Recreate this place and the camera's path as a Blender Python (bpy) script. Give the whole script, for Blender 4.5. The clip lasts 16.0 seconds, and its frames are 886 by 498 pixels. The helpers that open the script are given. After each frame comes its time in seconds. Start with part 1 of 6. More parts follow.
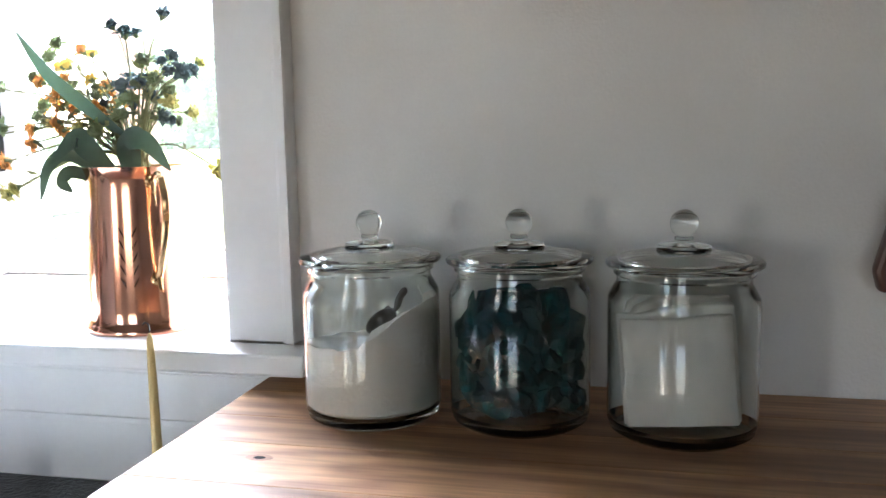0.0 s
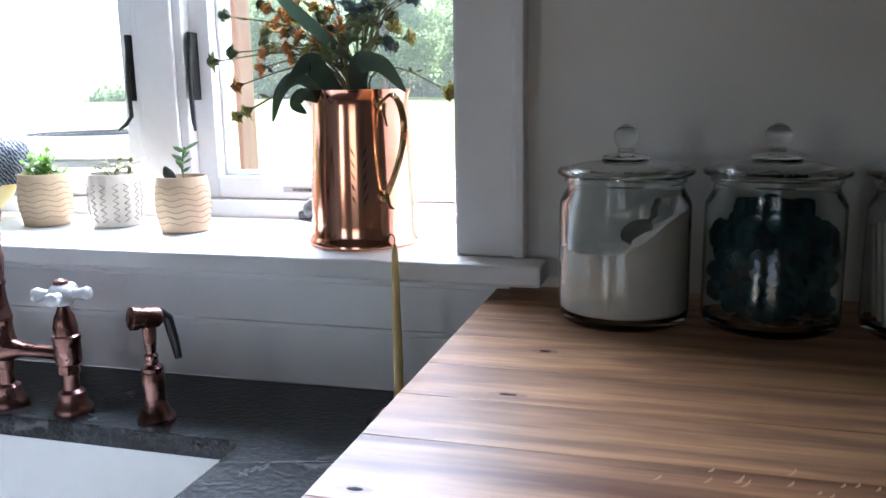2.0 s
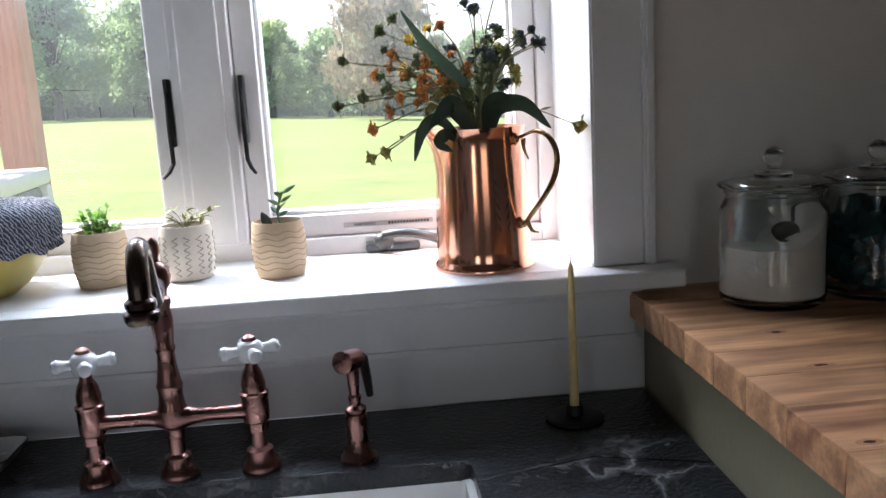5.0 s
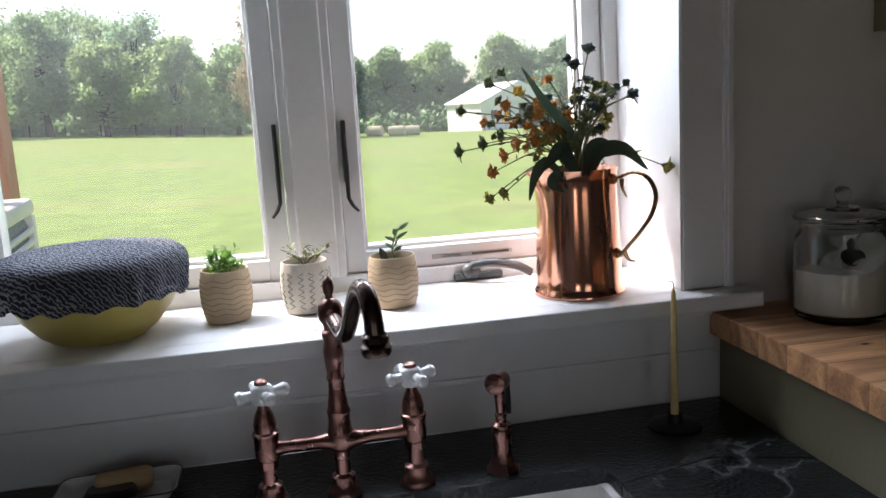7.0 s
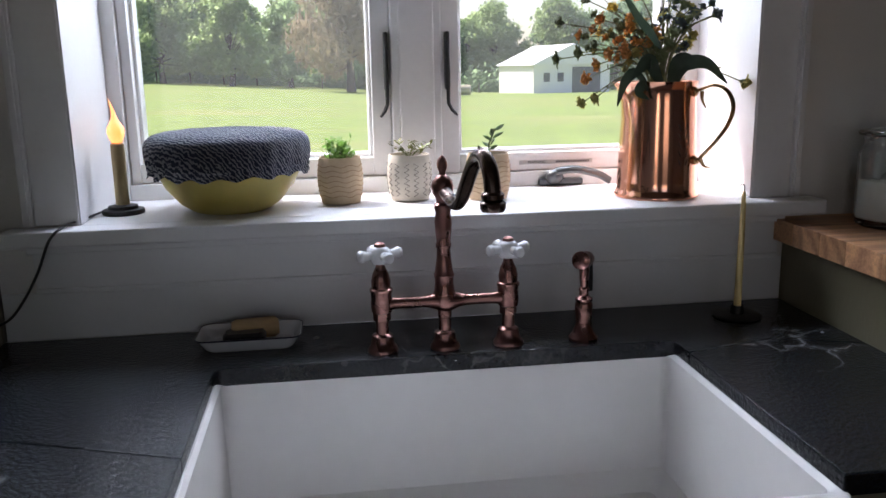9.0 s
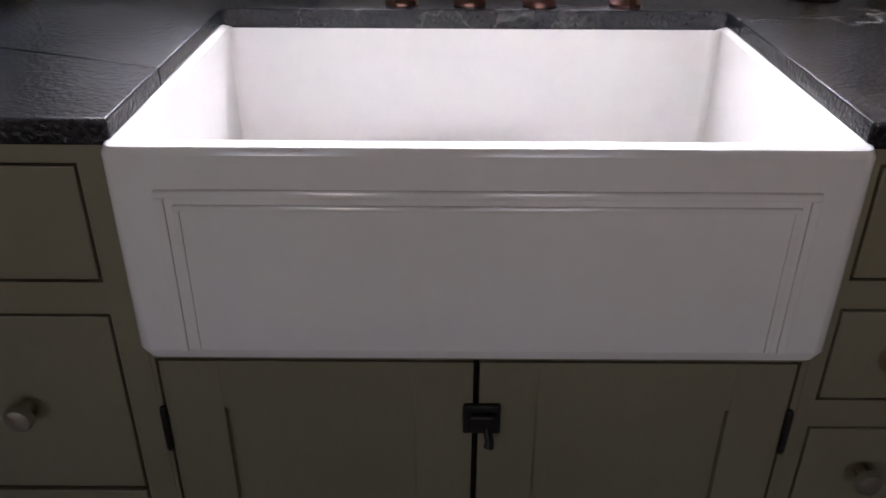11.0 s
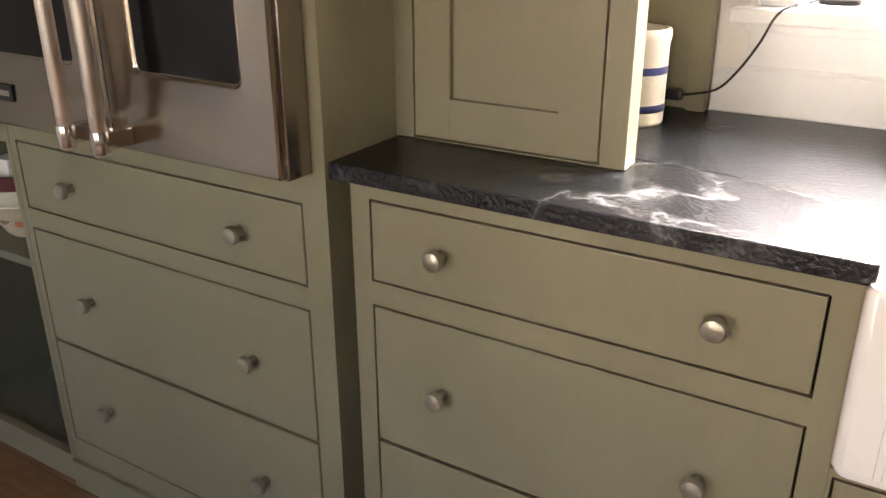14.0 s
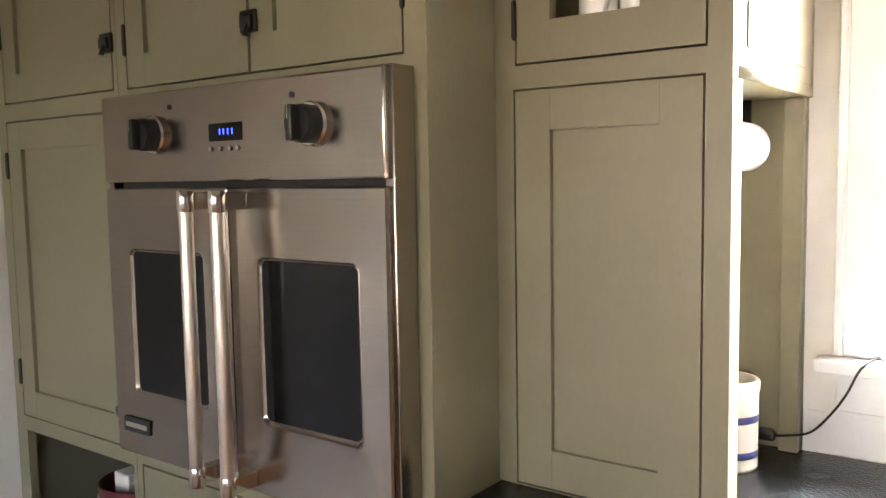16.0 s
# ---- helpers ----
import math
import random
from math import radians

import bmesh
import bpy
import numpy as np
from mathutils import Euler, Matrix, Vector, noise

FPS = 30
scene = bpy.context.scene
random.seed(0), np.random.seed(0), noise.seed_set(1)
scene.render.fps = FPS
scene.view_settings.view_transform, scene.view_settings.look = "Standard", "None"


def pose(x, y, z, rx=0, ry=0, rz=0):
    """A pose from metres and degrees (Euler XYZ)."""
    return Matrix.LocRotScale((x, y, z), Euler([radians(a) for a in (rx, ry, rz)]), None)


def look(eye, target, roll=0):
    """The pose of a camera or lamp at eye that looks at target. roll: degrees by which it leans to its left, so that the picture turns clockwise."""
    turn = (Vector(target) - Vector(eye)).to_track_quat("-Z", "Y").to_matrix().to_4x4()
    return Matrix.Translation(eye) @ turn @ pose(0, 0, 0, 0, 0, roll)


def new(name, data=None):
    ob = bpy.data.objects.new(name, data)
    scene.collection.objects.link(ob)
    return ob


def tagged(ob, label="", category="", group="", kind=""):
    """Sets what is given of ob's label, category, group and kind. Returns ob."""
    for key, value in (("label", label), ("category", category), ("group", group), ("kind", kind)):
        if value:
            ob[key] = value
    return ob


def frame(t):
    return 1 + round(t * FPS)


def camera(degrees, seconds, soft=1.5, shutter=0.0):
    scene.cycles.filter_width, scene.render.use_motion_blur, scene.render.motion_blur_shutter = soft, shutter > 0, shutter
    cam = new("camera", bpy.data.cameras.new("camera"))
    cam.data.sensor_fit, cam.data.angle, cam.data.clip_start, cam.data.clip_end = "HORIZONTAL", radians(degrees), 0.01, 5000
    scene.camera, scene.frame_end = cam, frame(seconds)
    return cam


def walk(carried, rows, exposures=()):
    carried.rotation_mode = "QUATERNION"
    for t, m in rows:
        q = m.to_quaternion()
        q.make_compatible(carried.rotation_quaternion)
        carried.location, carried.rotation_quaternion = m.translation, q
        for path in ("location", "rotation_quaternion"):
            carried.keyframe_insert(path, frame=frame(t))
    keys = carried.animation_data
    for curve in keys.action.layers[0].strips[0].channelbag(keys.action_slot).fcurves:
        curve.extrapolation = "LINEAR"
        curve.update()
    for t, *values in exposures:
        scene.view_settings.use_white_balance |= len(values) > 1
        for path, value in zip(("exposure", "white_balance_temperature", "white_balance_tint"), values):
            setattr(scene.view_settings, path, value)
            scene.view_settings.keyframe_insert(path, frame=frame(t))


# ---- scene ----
cam = camera(56.2, 16.0)
PATH = [
    (0, (0.293, 0.274, 1.336), (-0.155, 2.206, 1.075), -1.1),
    (0.5, (0.251, 0.335, 1.324), (-0.289, 2.232, 0.995), -1.3),
    (1, (0.238, 0.362, 1.299), (-0.246, 2.271, 0.952), -0.0),
    (1.5, (0.183, 0.3, 1.3), (-0.319, 2.201, 0.934), 0.8),
    (2, (0.098, 0.169, 1.307), (-0.452, 2.055, 0.933), -1.1),
    (2.5, (0.05, 0.088, 1.328), (-0.357, 2.004, 0.925), -4.2),
    (3, (-0.021, 0.055, 1.333), (-0.3, 1.997, 0.945), -4.8),
    (3.5, (-0.125, 0.059, 1.333), (-0.338, 2.013, 0.963), -5.2),
    (3.7, (-0.178, 0.065, 1.332), (-0.33, 2.028, 0.98), -5.1),
    (5.8, (-0.559, -0.075, 1.382), (-0.353, 1.876, 0.995), -2.6),
    (6, (-0.571, -0.093, 1.383), (-0.385, 1.86, 0.993), -2.6),
    (6.5, (-0.682, -0.076, 1.398), (-0.434, 1.873, 1.023), -3.3),
    (7, (-0.786, -0.063, 1.426), (-0.419, 1.873, 1.081), -3.4),
    (7.5, (-0.88, -0.08, 1.425), (-0.531, 1.864, 1.11), -2.1),
    (8, (-0.94, -0.133, 1.392), (-0.637, 1.814, 1.045), -2.1),
    (8.2, (-0.964, -0.167, 1.377), (-0.647, 1.772, 1.001), -1.9),
    (10.3, (-0.768, -0.238, 1.259), (-0.695, 1.654, 0.614), 0.3),
    (10.5, (-0.767, -0.225, 1.231), (-0.716, 1.632, 0.49), 0.2),
    (11, (-0.774, -0.208, 1.18), (-0.776, 1.544, 0.216), 0.3),
    (11.5, (-0.768, -0.234, 1.137), (-0.829, 1.483, 0.113), -0.1),
    (12, (-0.779, -0.255, 1.125), (-0.982, 1.445, 0.092), -0.1),
    (12.5, (-0.835, -0.274, 1.171), (-1.243, 1.399, 0.153), -0.2),
    (13, (-0.926, -0.304, 1.205), (-1.549, 1.323, 0.224), -0.1),
    (13.5, (-1.001, -0.363, 1.233), (-1.848, 1.206, 0.327), -0.3),
    (14, (-1.056, -0.404, 1.265), (-2.031, 1.168, 0.504), -0.2),
    (14.5, (-1.084, -0.432, 1.304), (-2.157, 1.164, 0.752), 0.4),
    (14.9, (-1.096, -0.445, 1.347), (-2.22, 1.156, 0.931), 1.2),
    (15, (-1.095, -0.454, 1.351), (-2.23, 1.154, 0.994), 1.2),
    (15.4, (-1.09, -0.465, 1.391), (-2.249, 1.144, 1.129), 0.7),
    (15.5, (-1.09, -0.475, 1.403), (-2.248, 1.138, 1.167), 0.5),
    (16, (-1.06, -0.486, 1.449), (-2.253, 1.11, 1.272), -1.0),
]
EXPOSURES = [(0.0, 3.2, 6100, 14), (0.5, 2.55, 6200, 14), (1.0, 2.4, 6300, 15), (1.5, 2.35, 6200, 15), (2.0, 1.65, 5900, 16), (2.5, 1.48, 5900, 17), (3.7, 1.4, 6300, 19), (6.0, 0.6, 6400, 18), (7.0, 0.45, 6600, 18), (8.2, 0.15, 6800, 18), (10.3, 1.8, 5900, 31),
             (11.0, 2.1, 7200, 29), (11.5, 2.1, 7900, 28), (12.0, 2.5, 8700, 29), (12.5, 2.25, 8500, 25), (13.0, 2.35, 8800, 26), (13.5, 3.65, 9200, 26), (14.5, 4.55, 8600, 26), (16.0, 4.68, 7900, 24)]
walk(cam, [(t, look(eye, target, roll)) for t, eye, target, roll in PATH], EXPOSURES)

# ---- light ----
SUN_WAY = Vector((0.62, -0.55, -1.0)).normalized()
world = bpy.data.worlds.new("sky")
scene.world = world
world.use_nodes = True
sky = world.node_tree.nodes.new("ShaderNodeTexSky")
sky.sky_type, sky.sun_disc = "NISHITA", False
sky.sun_elevation = math.asin(-SUN_WAY.z)
sky.sun_rotation = math.atan2(-SUN_WAY.x, -SUN_WAY.y)
sky.dust_density, sky.air_density = 1.6, 1.0
world.node_tree.links.new(sky.outputs[0], world.node_tree.nodes["Background"].inputs[0])
world.node_tree.nodes["Background"].inputs[1].default_value = 0.15
sun = new("sun", bpy.data.lights.new("sun", "SUN"))
sun.data.energy, sun.data.angle, sun.data.color = 4.8, radians(0.5), (1.0, 0.95, 0.87)
sun.matrix_world = look((0, 0, 20), Vector((0, 0, 20)) + SUN_WAY)


def window_light(name, m, wide, high, watts, colour, spread=180):
    lamp = new(name, bpy.data.lights.new(name, "AREA"))
    lamp.data.shape, lamp.data.size, lamp.data.size_y = "RECTANGLE", wide, high
    lamp.data.energy, lamp.data.color, lamp.data.spread = watts, colour, radians(spread)
    lamp.matrix_world = m
    return lamp


# daylight that comes in by the two windows of the south wall
window_light("south_window_light", look((-2.35, -3.42, 1.35), (0.1, 1.1, 1.45)), 0.45, 0.8, 0.2, (1.0, 0.86, 0.7), 54)
window_light("south_window_light_b", look((-0.1, -3.42, 1.6), (-0.35, 0.5, 2.3)), 1.1, 1.1, 0.27, (1.0, 0.82, 0.62), 62)
# the bright sky that the sink window's upper half looks up to
window_light("sink_window_light", look((-0.735, 1.53, 1.87), (-0.735, 0.9, 1.35)), 1.06, 0.26, 9.0, (0.74, 0.87, 1.0), 150)


# ---- materials ----
def mat(name, colour, rough=0.5, metal=0.0, vary=0.12, scale=12.0, bump=0.0, bump_scale=60.0, stretch=(1, 1, 1), coat=0.0, rough_vary=0.08, random_vary=0.0):
    m = bpy.data.materials.new(name)
    m.use_nodes = True
    nt = m.node_tree
    n, l = nt.nodes, nt.links
    b = n["Principled BSDF"]
    b.inputs["Metallic"].default_value = metal
    b.inputs["Coat Weight"].default_value = coat
    tc = n.new("ShaderNodeTexCoord")
    mp = n.new("ShaderNodeMapping")
    mp.inputs["Scale"].default_value = stretch
    l.new(tc.outputs["Object"], mp.inputs[0])
    big, fine = n.new("ShaderNodeTexNoise"), n.new("ShaderNodeTexNoise")
    big.inputs["Scale"].default_value, big.inputs["Detail"].default_value = scale, 3
    fine.inputs["Scale"].default_value, fine.inputs["Detail"].default_value = bump_scale, 4
    for t in (big, fine):
        l.new(mp.outputs[0], t.inputs["Vector"])
    mix = n.new("ShaderNodeMath")
    mix.operation = "MULTIPLY_ADD"
    mix.inputs[1].default_value, mix.inputs[2].default_value = 0.4, 0.0
    l.new(fine.outputs[0], mix.inputs[0])
    add = n.new("ShaderNodeMath")
    add.operation = "MULTIPLY_ADD"
    add.inputs[1].default_value = 0.6
    l.new(big.outputs[0], add.inputs[0])
    l.new(mix.outputs[0], add.inputs[2])
    last = add
    if random_vary:
        info, more = n.new("ShaderNodeObjectInfo"), n.new("ShaderNodeMath")
        more.operation = "MULTIPLY_ADD"
        more.inputs[1].default_value = random_vary
        l.new(info.outputs["Random"], more.inputs[0])
        l.new(add.outputs[0], more.inputs[2])
        last = more
    ramp = n.new("ShaderNodeMapRange")
    ramp.inputs[1].default_value, ramp.inputs[2].default_value = 0.25, 0.75 + random_vary
    ramp.inputs[3].default_value, ramp.inputs[4].default_value = 1 - vary, 1 + vary
    l.new(last.outputs[0], ramp.inputs[0])
    tint = n.new("ShaderNodeVectorMath")
    tint.operation = "SCALE"
    tint.inputs[0].default_value = colour
    l.new(ramp.outputs[0], tint.inputs["Scale"])
    l.new(tint.outputs[0], b.inputs["Base Color"])
    rr = n.new("ShaderNodeMapRange")
    rr.inputs[3].default_value, rr.inputs[4].default_value = max(0.02, rough - rough_vary), min(1, rough + rough_vary)
    l.new(big.outputs[0], rr.inputs[0])
    l.new(rr.outputs[0], b.inputs["Roughness"])
    if bump:
        bp = n.new("ShaderNodeBump")
        bp.inputs["Strength"].default_value, bp.inputs["Distance"].default_value = bump, 0.002
        l.new(fine.outputs[0], bp.inputs["Height"])
        l.new(bp.outputs[0], b.inputs["Normal"])
    return m


def glass_mat(name, colour=(1, 1, 1), rough=0.0, ior=1.45):
    m = mat(name, colour, rough, 0, 0.0, rough_vary=0.0)
    b = m.node_tree.nodes["Principled BSDF"]
    b.inputs["Transmission Weight"].default_value, b.inputs["IOR"].default_value = 1.0, ior
    return m


def glow(m, colour, strength):
    b = m.node_tree.nodes["Principled BSDF"]
    b.inputs["Emission Color"].default_value, b.inputs["Emission Strength"].default_value = (*colour, 1), strength
    return m


def wood_mat(name, dark, light, long_axis="x", rough=0.45, vary=0.35, figure=0.22, pores=0.0, fibres=0.5):
    m = mat(name, light, rough, 0, 0.1)
    n, l = m.node_tree.nodes, m.node_tree.links
    b = n["Principled BSDF"]
    tc, mp, info = n.new("ShaderNodeTexCoord"), n.new("ShaderNodeMapping"), n.new("ShaderNodeObjectInfo")
    mp.inputs["Scale"].default_value = {"x": (1.5, 7, 7), "y": (11, 1.3, 11), "z": (11, 11, 1.3)}[long_axis]
    sh = n.new("ShaderNodeVectorMath")
    sh.operation = "MULTIPLY_ADD"
    sh.inputs[1].default_value = (7, 5, 9)
    l.new(info.outputs["Random"], sh.inputs[0])
    l.new(tc.outputs["Object"], mp.inputs[0])
    l.new(mp.outputs[0], sh.inputs[2])
    warp, ring, fibre = n.new("ShaderNodeTexNoise"), n.new("ShaderNodeTexWave"), n.new("ShaderNodeTexNoise")
    warp.inputs["Scale"].default_value, warp.inputs["Detail"].default_value = 1.1, 4
    l.new(sh.outputs[0], warp.inputs["Vector"])
    wv = n.new("ShaderNodeVectorMath")
    wv.operation = "MULTIPLY_ADD"
    wv.inputs[1].default_value = (1.9, 1.9, 1.9)
    l.new(warp.outputs["Color"], wv.inputs[0])
    l.new(sh.outputs[0], wv.inputs[2])
    ring.bands_direction = {"x": "Y", "y": "X", "z": "X"}[long_axis]
    ring.inputs["Scale"].default_value, ring.inputs["Distortion"].default_value, ring.inputs["Detail"].default_value = 0.9, 3.0, 3
    l.new(wv.outputs[0], ring.inputs["Vector"])
    fibre.inputs["Scale"].default_value, fibre.inputs["Detail"].default_value = 13, 7
    l.new(sh.outputs[0], fibre.inputs["Vector"])
    mx = n.new("ShaderNodeMath")
    mx.operation = "MULTIPLY_ADD"
    mx.inputs[1].default_value = figure
    l.new(ring.outputs["Fac"], mx.inputs[0])
    f2 = n.new("ShaderNodeMath")
    f2.operation = "MULTIPLY_ADD"
    f2.inputs[1].default_value = fibres
    l.new(fibre.outputs[0], f2.inputs[0])
    rv = n.new("ShaderNodeMath")
    rv.operation = "MULTIPLY"
    rv.inputs[1].default_value = vary
    l.new(info.outputs["Random"], rv.inputs[0])
    l.new(rv.outputs[0], f2.inputs[2])
    l.new(f2.outputs[0], mx.inputs[2])
    cr = n.new("ShaderNodeValToRGB")
    cr.color_ramp.elements[0].color, cr.color_ramp.elements[1].color = (*light, 1), (*dark, 1)
    cr.color_ramp.elements[0].position, cr.color_ramp.elements[1].position = 0.29, 1.0
    l.new(mx.outputs[0], cr.inputs[0])
    last = cr.outputs[0]
    if pores:
        # short dark pores and broad tone streaks along the grain
        for axis, low, lo, hi in (((1.0, 7, 7), 0.3, 1 - pores, 1.1), ((9, 210, 210), 0.3, 1 - pores * 0.8, 1.06)):
            pm, pn, pr, pk = n.new("ShaderNodeMapping"), n.new("ShaderNodeTexNoise"), n.new("ShaderNodeMapRange"), n.new("ShaderNodeVectorMath")
            pm.inputs["Scale"].default_value = axis
            po = n.new("ShaderNodeVectorMath")
            po.operation = "MULTIPLY_ADD"
            po.inputs[1].default_value = (31, 17, 23)
            l.new(info.outputs["Random"], po.inputs[0])
            l.new(tc.outputs["Object"], pm.inputs[0])
            l.new(pm.outputs[0], po.inputs[2])
            l.new(po.outputs[0], pn.inputs["Vector"])
            pn.inputs["Scale"].default_value, pn.inputs["Detail"].default_value = 1.0, 4
            pr.inputs[1].default_value, pr.inputs[2].default_value = low, 0.62
            pr.inputs[3].default_value, pr.inputs[4].default_value = lo, hi
            l.new(pn.outputs[0], pr.inputs[0])
            pk.operation = "SCALE"
            l.new(last, pk.inputs[0])
            l.new(pr.outputs[0], pk.inputs["Scale"])
            last = pk.outputs[0]
    l.new(last, b.inputs["Base Color"])
    bp = n.new("ShaderNodeBump")
    bp.inputs["Strength"].default_value, bp.inputs["Distance"].default_value = 0.15, 0.001
    l.new(fibre.outputs[0], bp.inputs["Height"])
    l.new(bp.outputs[0], b.inputs["Normal"])
    return m


def stone_mat(name):
    """Dark leathered soapstone with hairline veins and two cloudy white ones."""
    m = mat(name, (0.009, 0.011, 0.014), 0.24, 0, 0.45, 9, 1.0, 150)
    n, l = m.node_tree.nodes, m.node_tree.links
    b = n["Principled BSDF"]
    n["Bump"].inputs["Distance"].default_value = 0.0024
    b.inputs["Specular IOR Level"].default_value = 0.36

    def math_node(op, *ins):
        k = n.new("ShaderNodeMath")
        k.operation = op
        for q, value in enumerate(ins):
            if hasattr(value, "is_linked"):
                l.new(value, k.inputs[q])
            else:
                k.inputs[q].default_value = value
        return k.outputs[0]

    def ranged(value, a, c, lo, hi):
        k = n.new("ShaderNodeMapRange")
        l.new(value, k.inputs[0])
        for q, x in enumerate((a, c, lo, hi)):
            k.inputs[q + 1].default_value = x
        return k.outputs[0]

    tc = n.new("ShaderNodeTexCoord")
    warp = n.new("ShaderNodeTexNoise")
    warp.inputs["Scale"].default_value, warp.inputs["Detail"].default_value = 5, 6
    l.new(tc.outputs["Object"], warp.inputs["Vector"])
    wv = n.new("ShaderNodeVectorMath")
    wv.operation = "MULTIPLY_ADD"
    wv.inputs[1].default_value = (0.22, 0.22, 0.22)
    l.new(warp.outputs["Color"], wv.inputs[0])
    l.new(tc.outputs["Object"], wv.inputs[2])
    ridge, cloud, patch = n.new("ShaderNodeTexNoise"), n.new("ShaderNodeTexNoise"), n.new("ShaderNodeTexNoise")
    for node, scale in ((ridge, 5.0), (cloud, 16.0), (patch, 2.2)):
        node.inputs["Scale"].default_value, node.inputs["Detail"].default_value = scale, 5
        l.new(wv.outputs[0], node.inputs["Vector"])
    hair = ranged(math_node("ABSOLUTE", math_node("SUBTRACT", ridge.outputs[0], 0.5)), 0.0, 0.012, 1, 0)
    broad = ranged(math_node("ABSOLUTE", math_node("SUBTRACT", ridge.outputs[0], 0.5)), 0.0, 0.045, 1, 0)
    mask = None
    for centre, size in (((-1.36, 0.62, 0.9), (0.24, 0.2, 0.3)), ((-0.2, 0.9, 0.9), (0.16, 0.13, 0.3))):
        away = n.new("ShaderNodeVectorMath")
        away.operation = "SUBTRACT"
        l.new(tc.outputs["Object"], away.inputs[0])
        away.inputs[1].default_value = centre
        part_of = n.new("ShaderNodeVectorMath")
        part_of.operation = "DIVIDE"
        l.new(away.outputs[0], part_of.inputs[0])
        part_of.inputs[1].default_value = size
        length = n.new("ShaderNodeVectorMath")
        length.operation = "LENGTH"
        l.new(part_of.outputs[0], length.inputs[0])
        here = ranged(length.outputs["Value"], 0.15, 1.0, 0.5, 0)
        mask = here if mask is None else math_node("MAXIMUM", mask, here)
    soft = math_node("MULTIPLY", math_node("MULTIPLY", broad, ranged(cloud.outputs[0], 0.35, 0.7, 0, 1)), mask)
    lines = math_node("MULTIPLY", hair, ranged(patch.outputs[0], 0.5, 0.66, 0.0, 0.16))
    sharp = math_node("MULTIPLY", hair, math_node("MULTIPLY", mask, 0.45))
    fac = math_node("MINIMUM", math_node("ADD", math_node("ADD", soft, lines), sharp), 1.0)
    mx = n.new("ShaderNodeMix")
    mx.data_type = "RGBA"
    mx.inputs["B"].default_value = (0.36, 0.36, 0.35, 1)
    l.new(b.inputs["Base Color"].links[0].from_socket, mx.inputs["A"])
    l.new(fac, mx.inputs["Factor"])
    l.new(mx.outputs["Result"], b.inputs["Base Color"])
    return m


WALL = mat("warm_white_plaster", (0.74, 0.72, 0.69), 0.75, 0, 0.05, 3, 0.25, 260)
# Unseen walls and ceiling are coloured darker to hold down bounced light.
ROOM = mat("bounce_dimming_paint", (0.3, 0.275, 0.245), 0.8, 0, 0.08, 3, 0.2, 200)
TRIM = mat("white_trim_paint", (0.74, 0.74, 0.74), 0.38, 0, 0.04, 6, 0.12, 120)
VINYL = mat("white_window_vinyl", (0.76, 0.76, 0.75), 0.4, 0, 0.05, 8, 0.1, 90)
SAGE = mat("sage_green_paint", (0.212, 0.19, 0.122), 0.42, 0, 0.07, 5, 0.2, 130, (1, 1, 0.35))
# Darker copy of SAGE: shade of niche, shelves and toe kicks put into colour.
SAGE_SHADED = mat("sage_green_shaded", (0.17, 0.165, 0.115), 0.55, 0, 0.07, 5, 0.2, 130)
# Near-black for shade in cabinet gaps and for the slab under the planks.
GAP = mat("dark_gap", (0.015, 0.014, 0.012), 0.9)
STONE = stone_mat("soapstone")
FIRECLAY = mat("white_fireclay", (0.8, 0.78, 0.75), 0.16, 0, 0.03, 5, 0.05, 40, coat=0.4)
STEEL = mat("brushed_steel", (0.36, 0.315, 0.275), 0.17, 1.0, 0.06, 4, 0.06, 40, (1, 1, 60), rough_vary=0.05)
STEEL.node_tree.nodes["Principled BSDF"].inputs["Anisotropic"].default_value = 0.6
STEEL.node_tree.nodes["Principled BSDF"].inputs["Anisotropic Rotation"].default_value = 0.25
SATIN = mat("satin_steel", (0.8, 0.74, 0.67), 0.38, 1.0, 0.03)
CHROME = mat("polished_steel", (0.72, 0.68, 0.64), 0.1, 1.0, 0.03)
BLACKGLASS = mat("black_oven_glass", (0.004, 0.004, 0.005), 0.08, 0, 0.1)
BLACKGLASS.node_tree.nodes["Principled BSDF"].inputs["Specular IOR Level"].default_value = 0.25
BLACK = mat("black_plastic", (0.012, 0.012, 0.012), 0.35, 0, 0.2)
IRON = mat("black_iron", (0.012, 0.012, 0.012), 0.45, 0.3, 0.3, 30, 0.3, 200)
KNOB = mat("pewter_knob", (0.36, 0.33, 0.27), 0.32, 0.7, 0.1, 50)
COPPER = mat("polished_copper", (0.87, 0.43, 0.29), 0.13, 1.0, 0.1, 6, 0.12, 14, (1, 1, 0.3), rough_vary=0.04)
BRONZE = mat("antique_copper", (0.26, 0.135, 0.115), 0.28, 1.0, 0.3, 18, 0.05, 60)
DARKBRONZE = mat("dark_bronze", (0.12, 0.085, 0.07), 0.26, 1.0, 0.3, 18)
BRASS = mat("brass", (0.5, 0.32, 0.16), 0.25, 1.0, 0.2, 20)
CERAMIC = mat("white_porcelain", (0.76, 0.76, 0.77), 0.2, 0, 0.04, coat=0.5)
JARGLASS = glass_mat("jar_glass", (0.93, 0.97, 0.96))
PANE = glass_mat("window_glass", (0.98, 1, 1), 0, 1.02)
DUSTY = glass_mat("dusty_window_glass", (0.98, 1, 1), 0, 1.02)


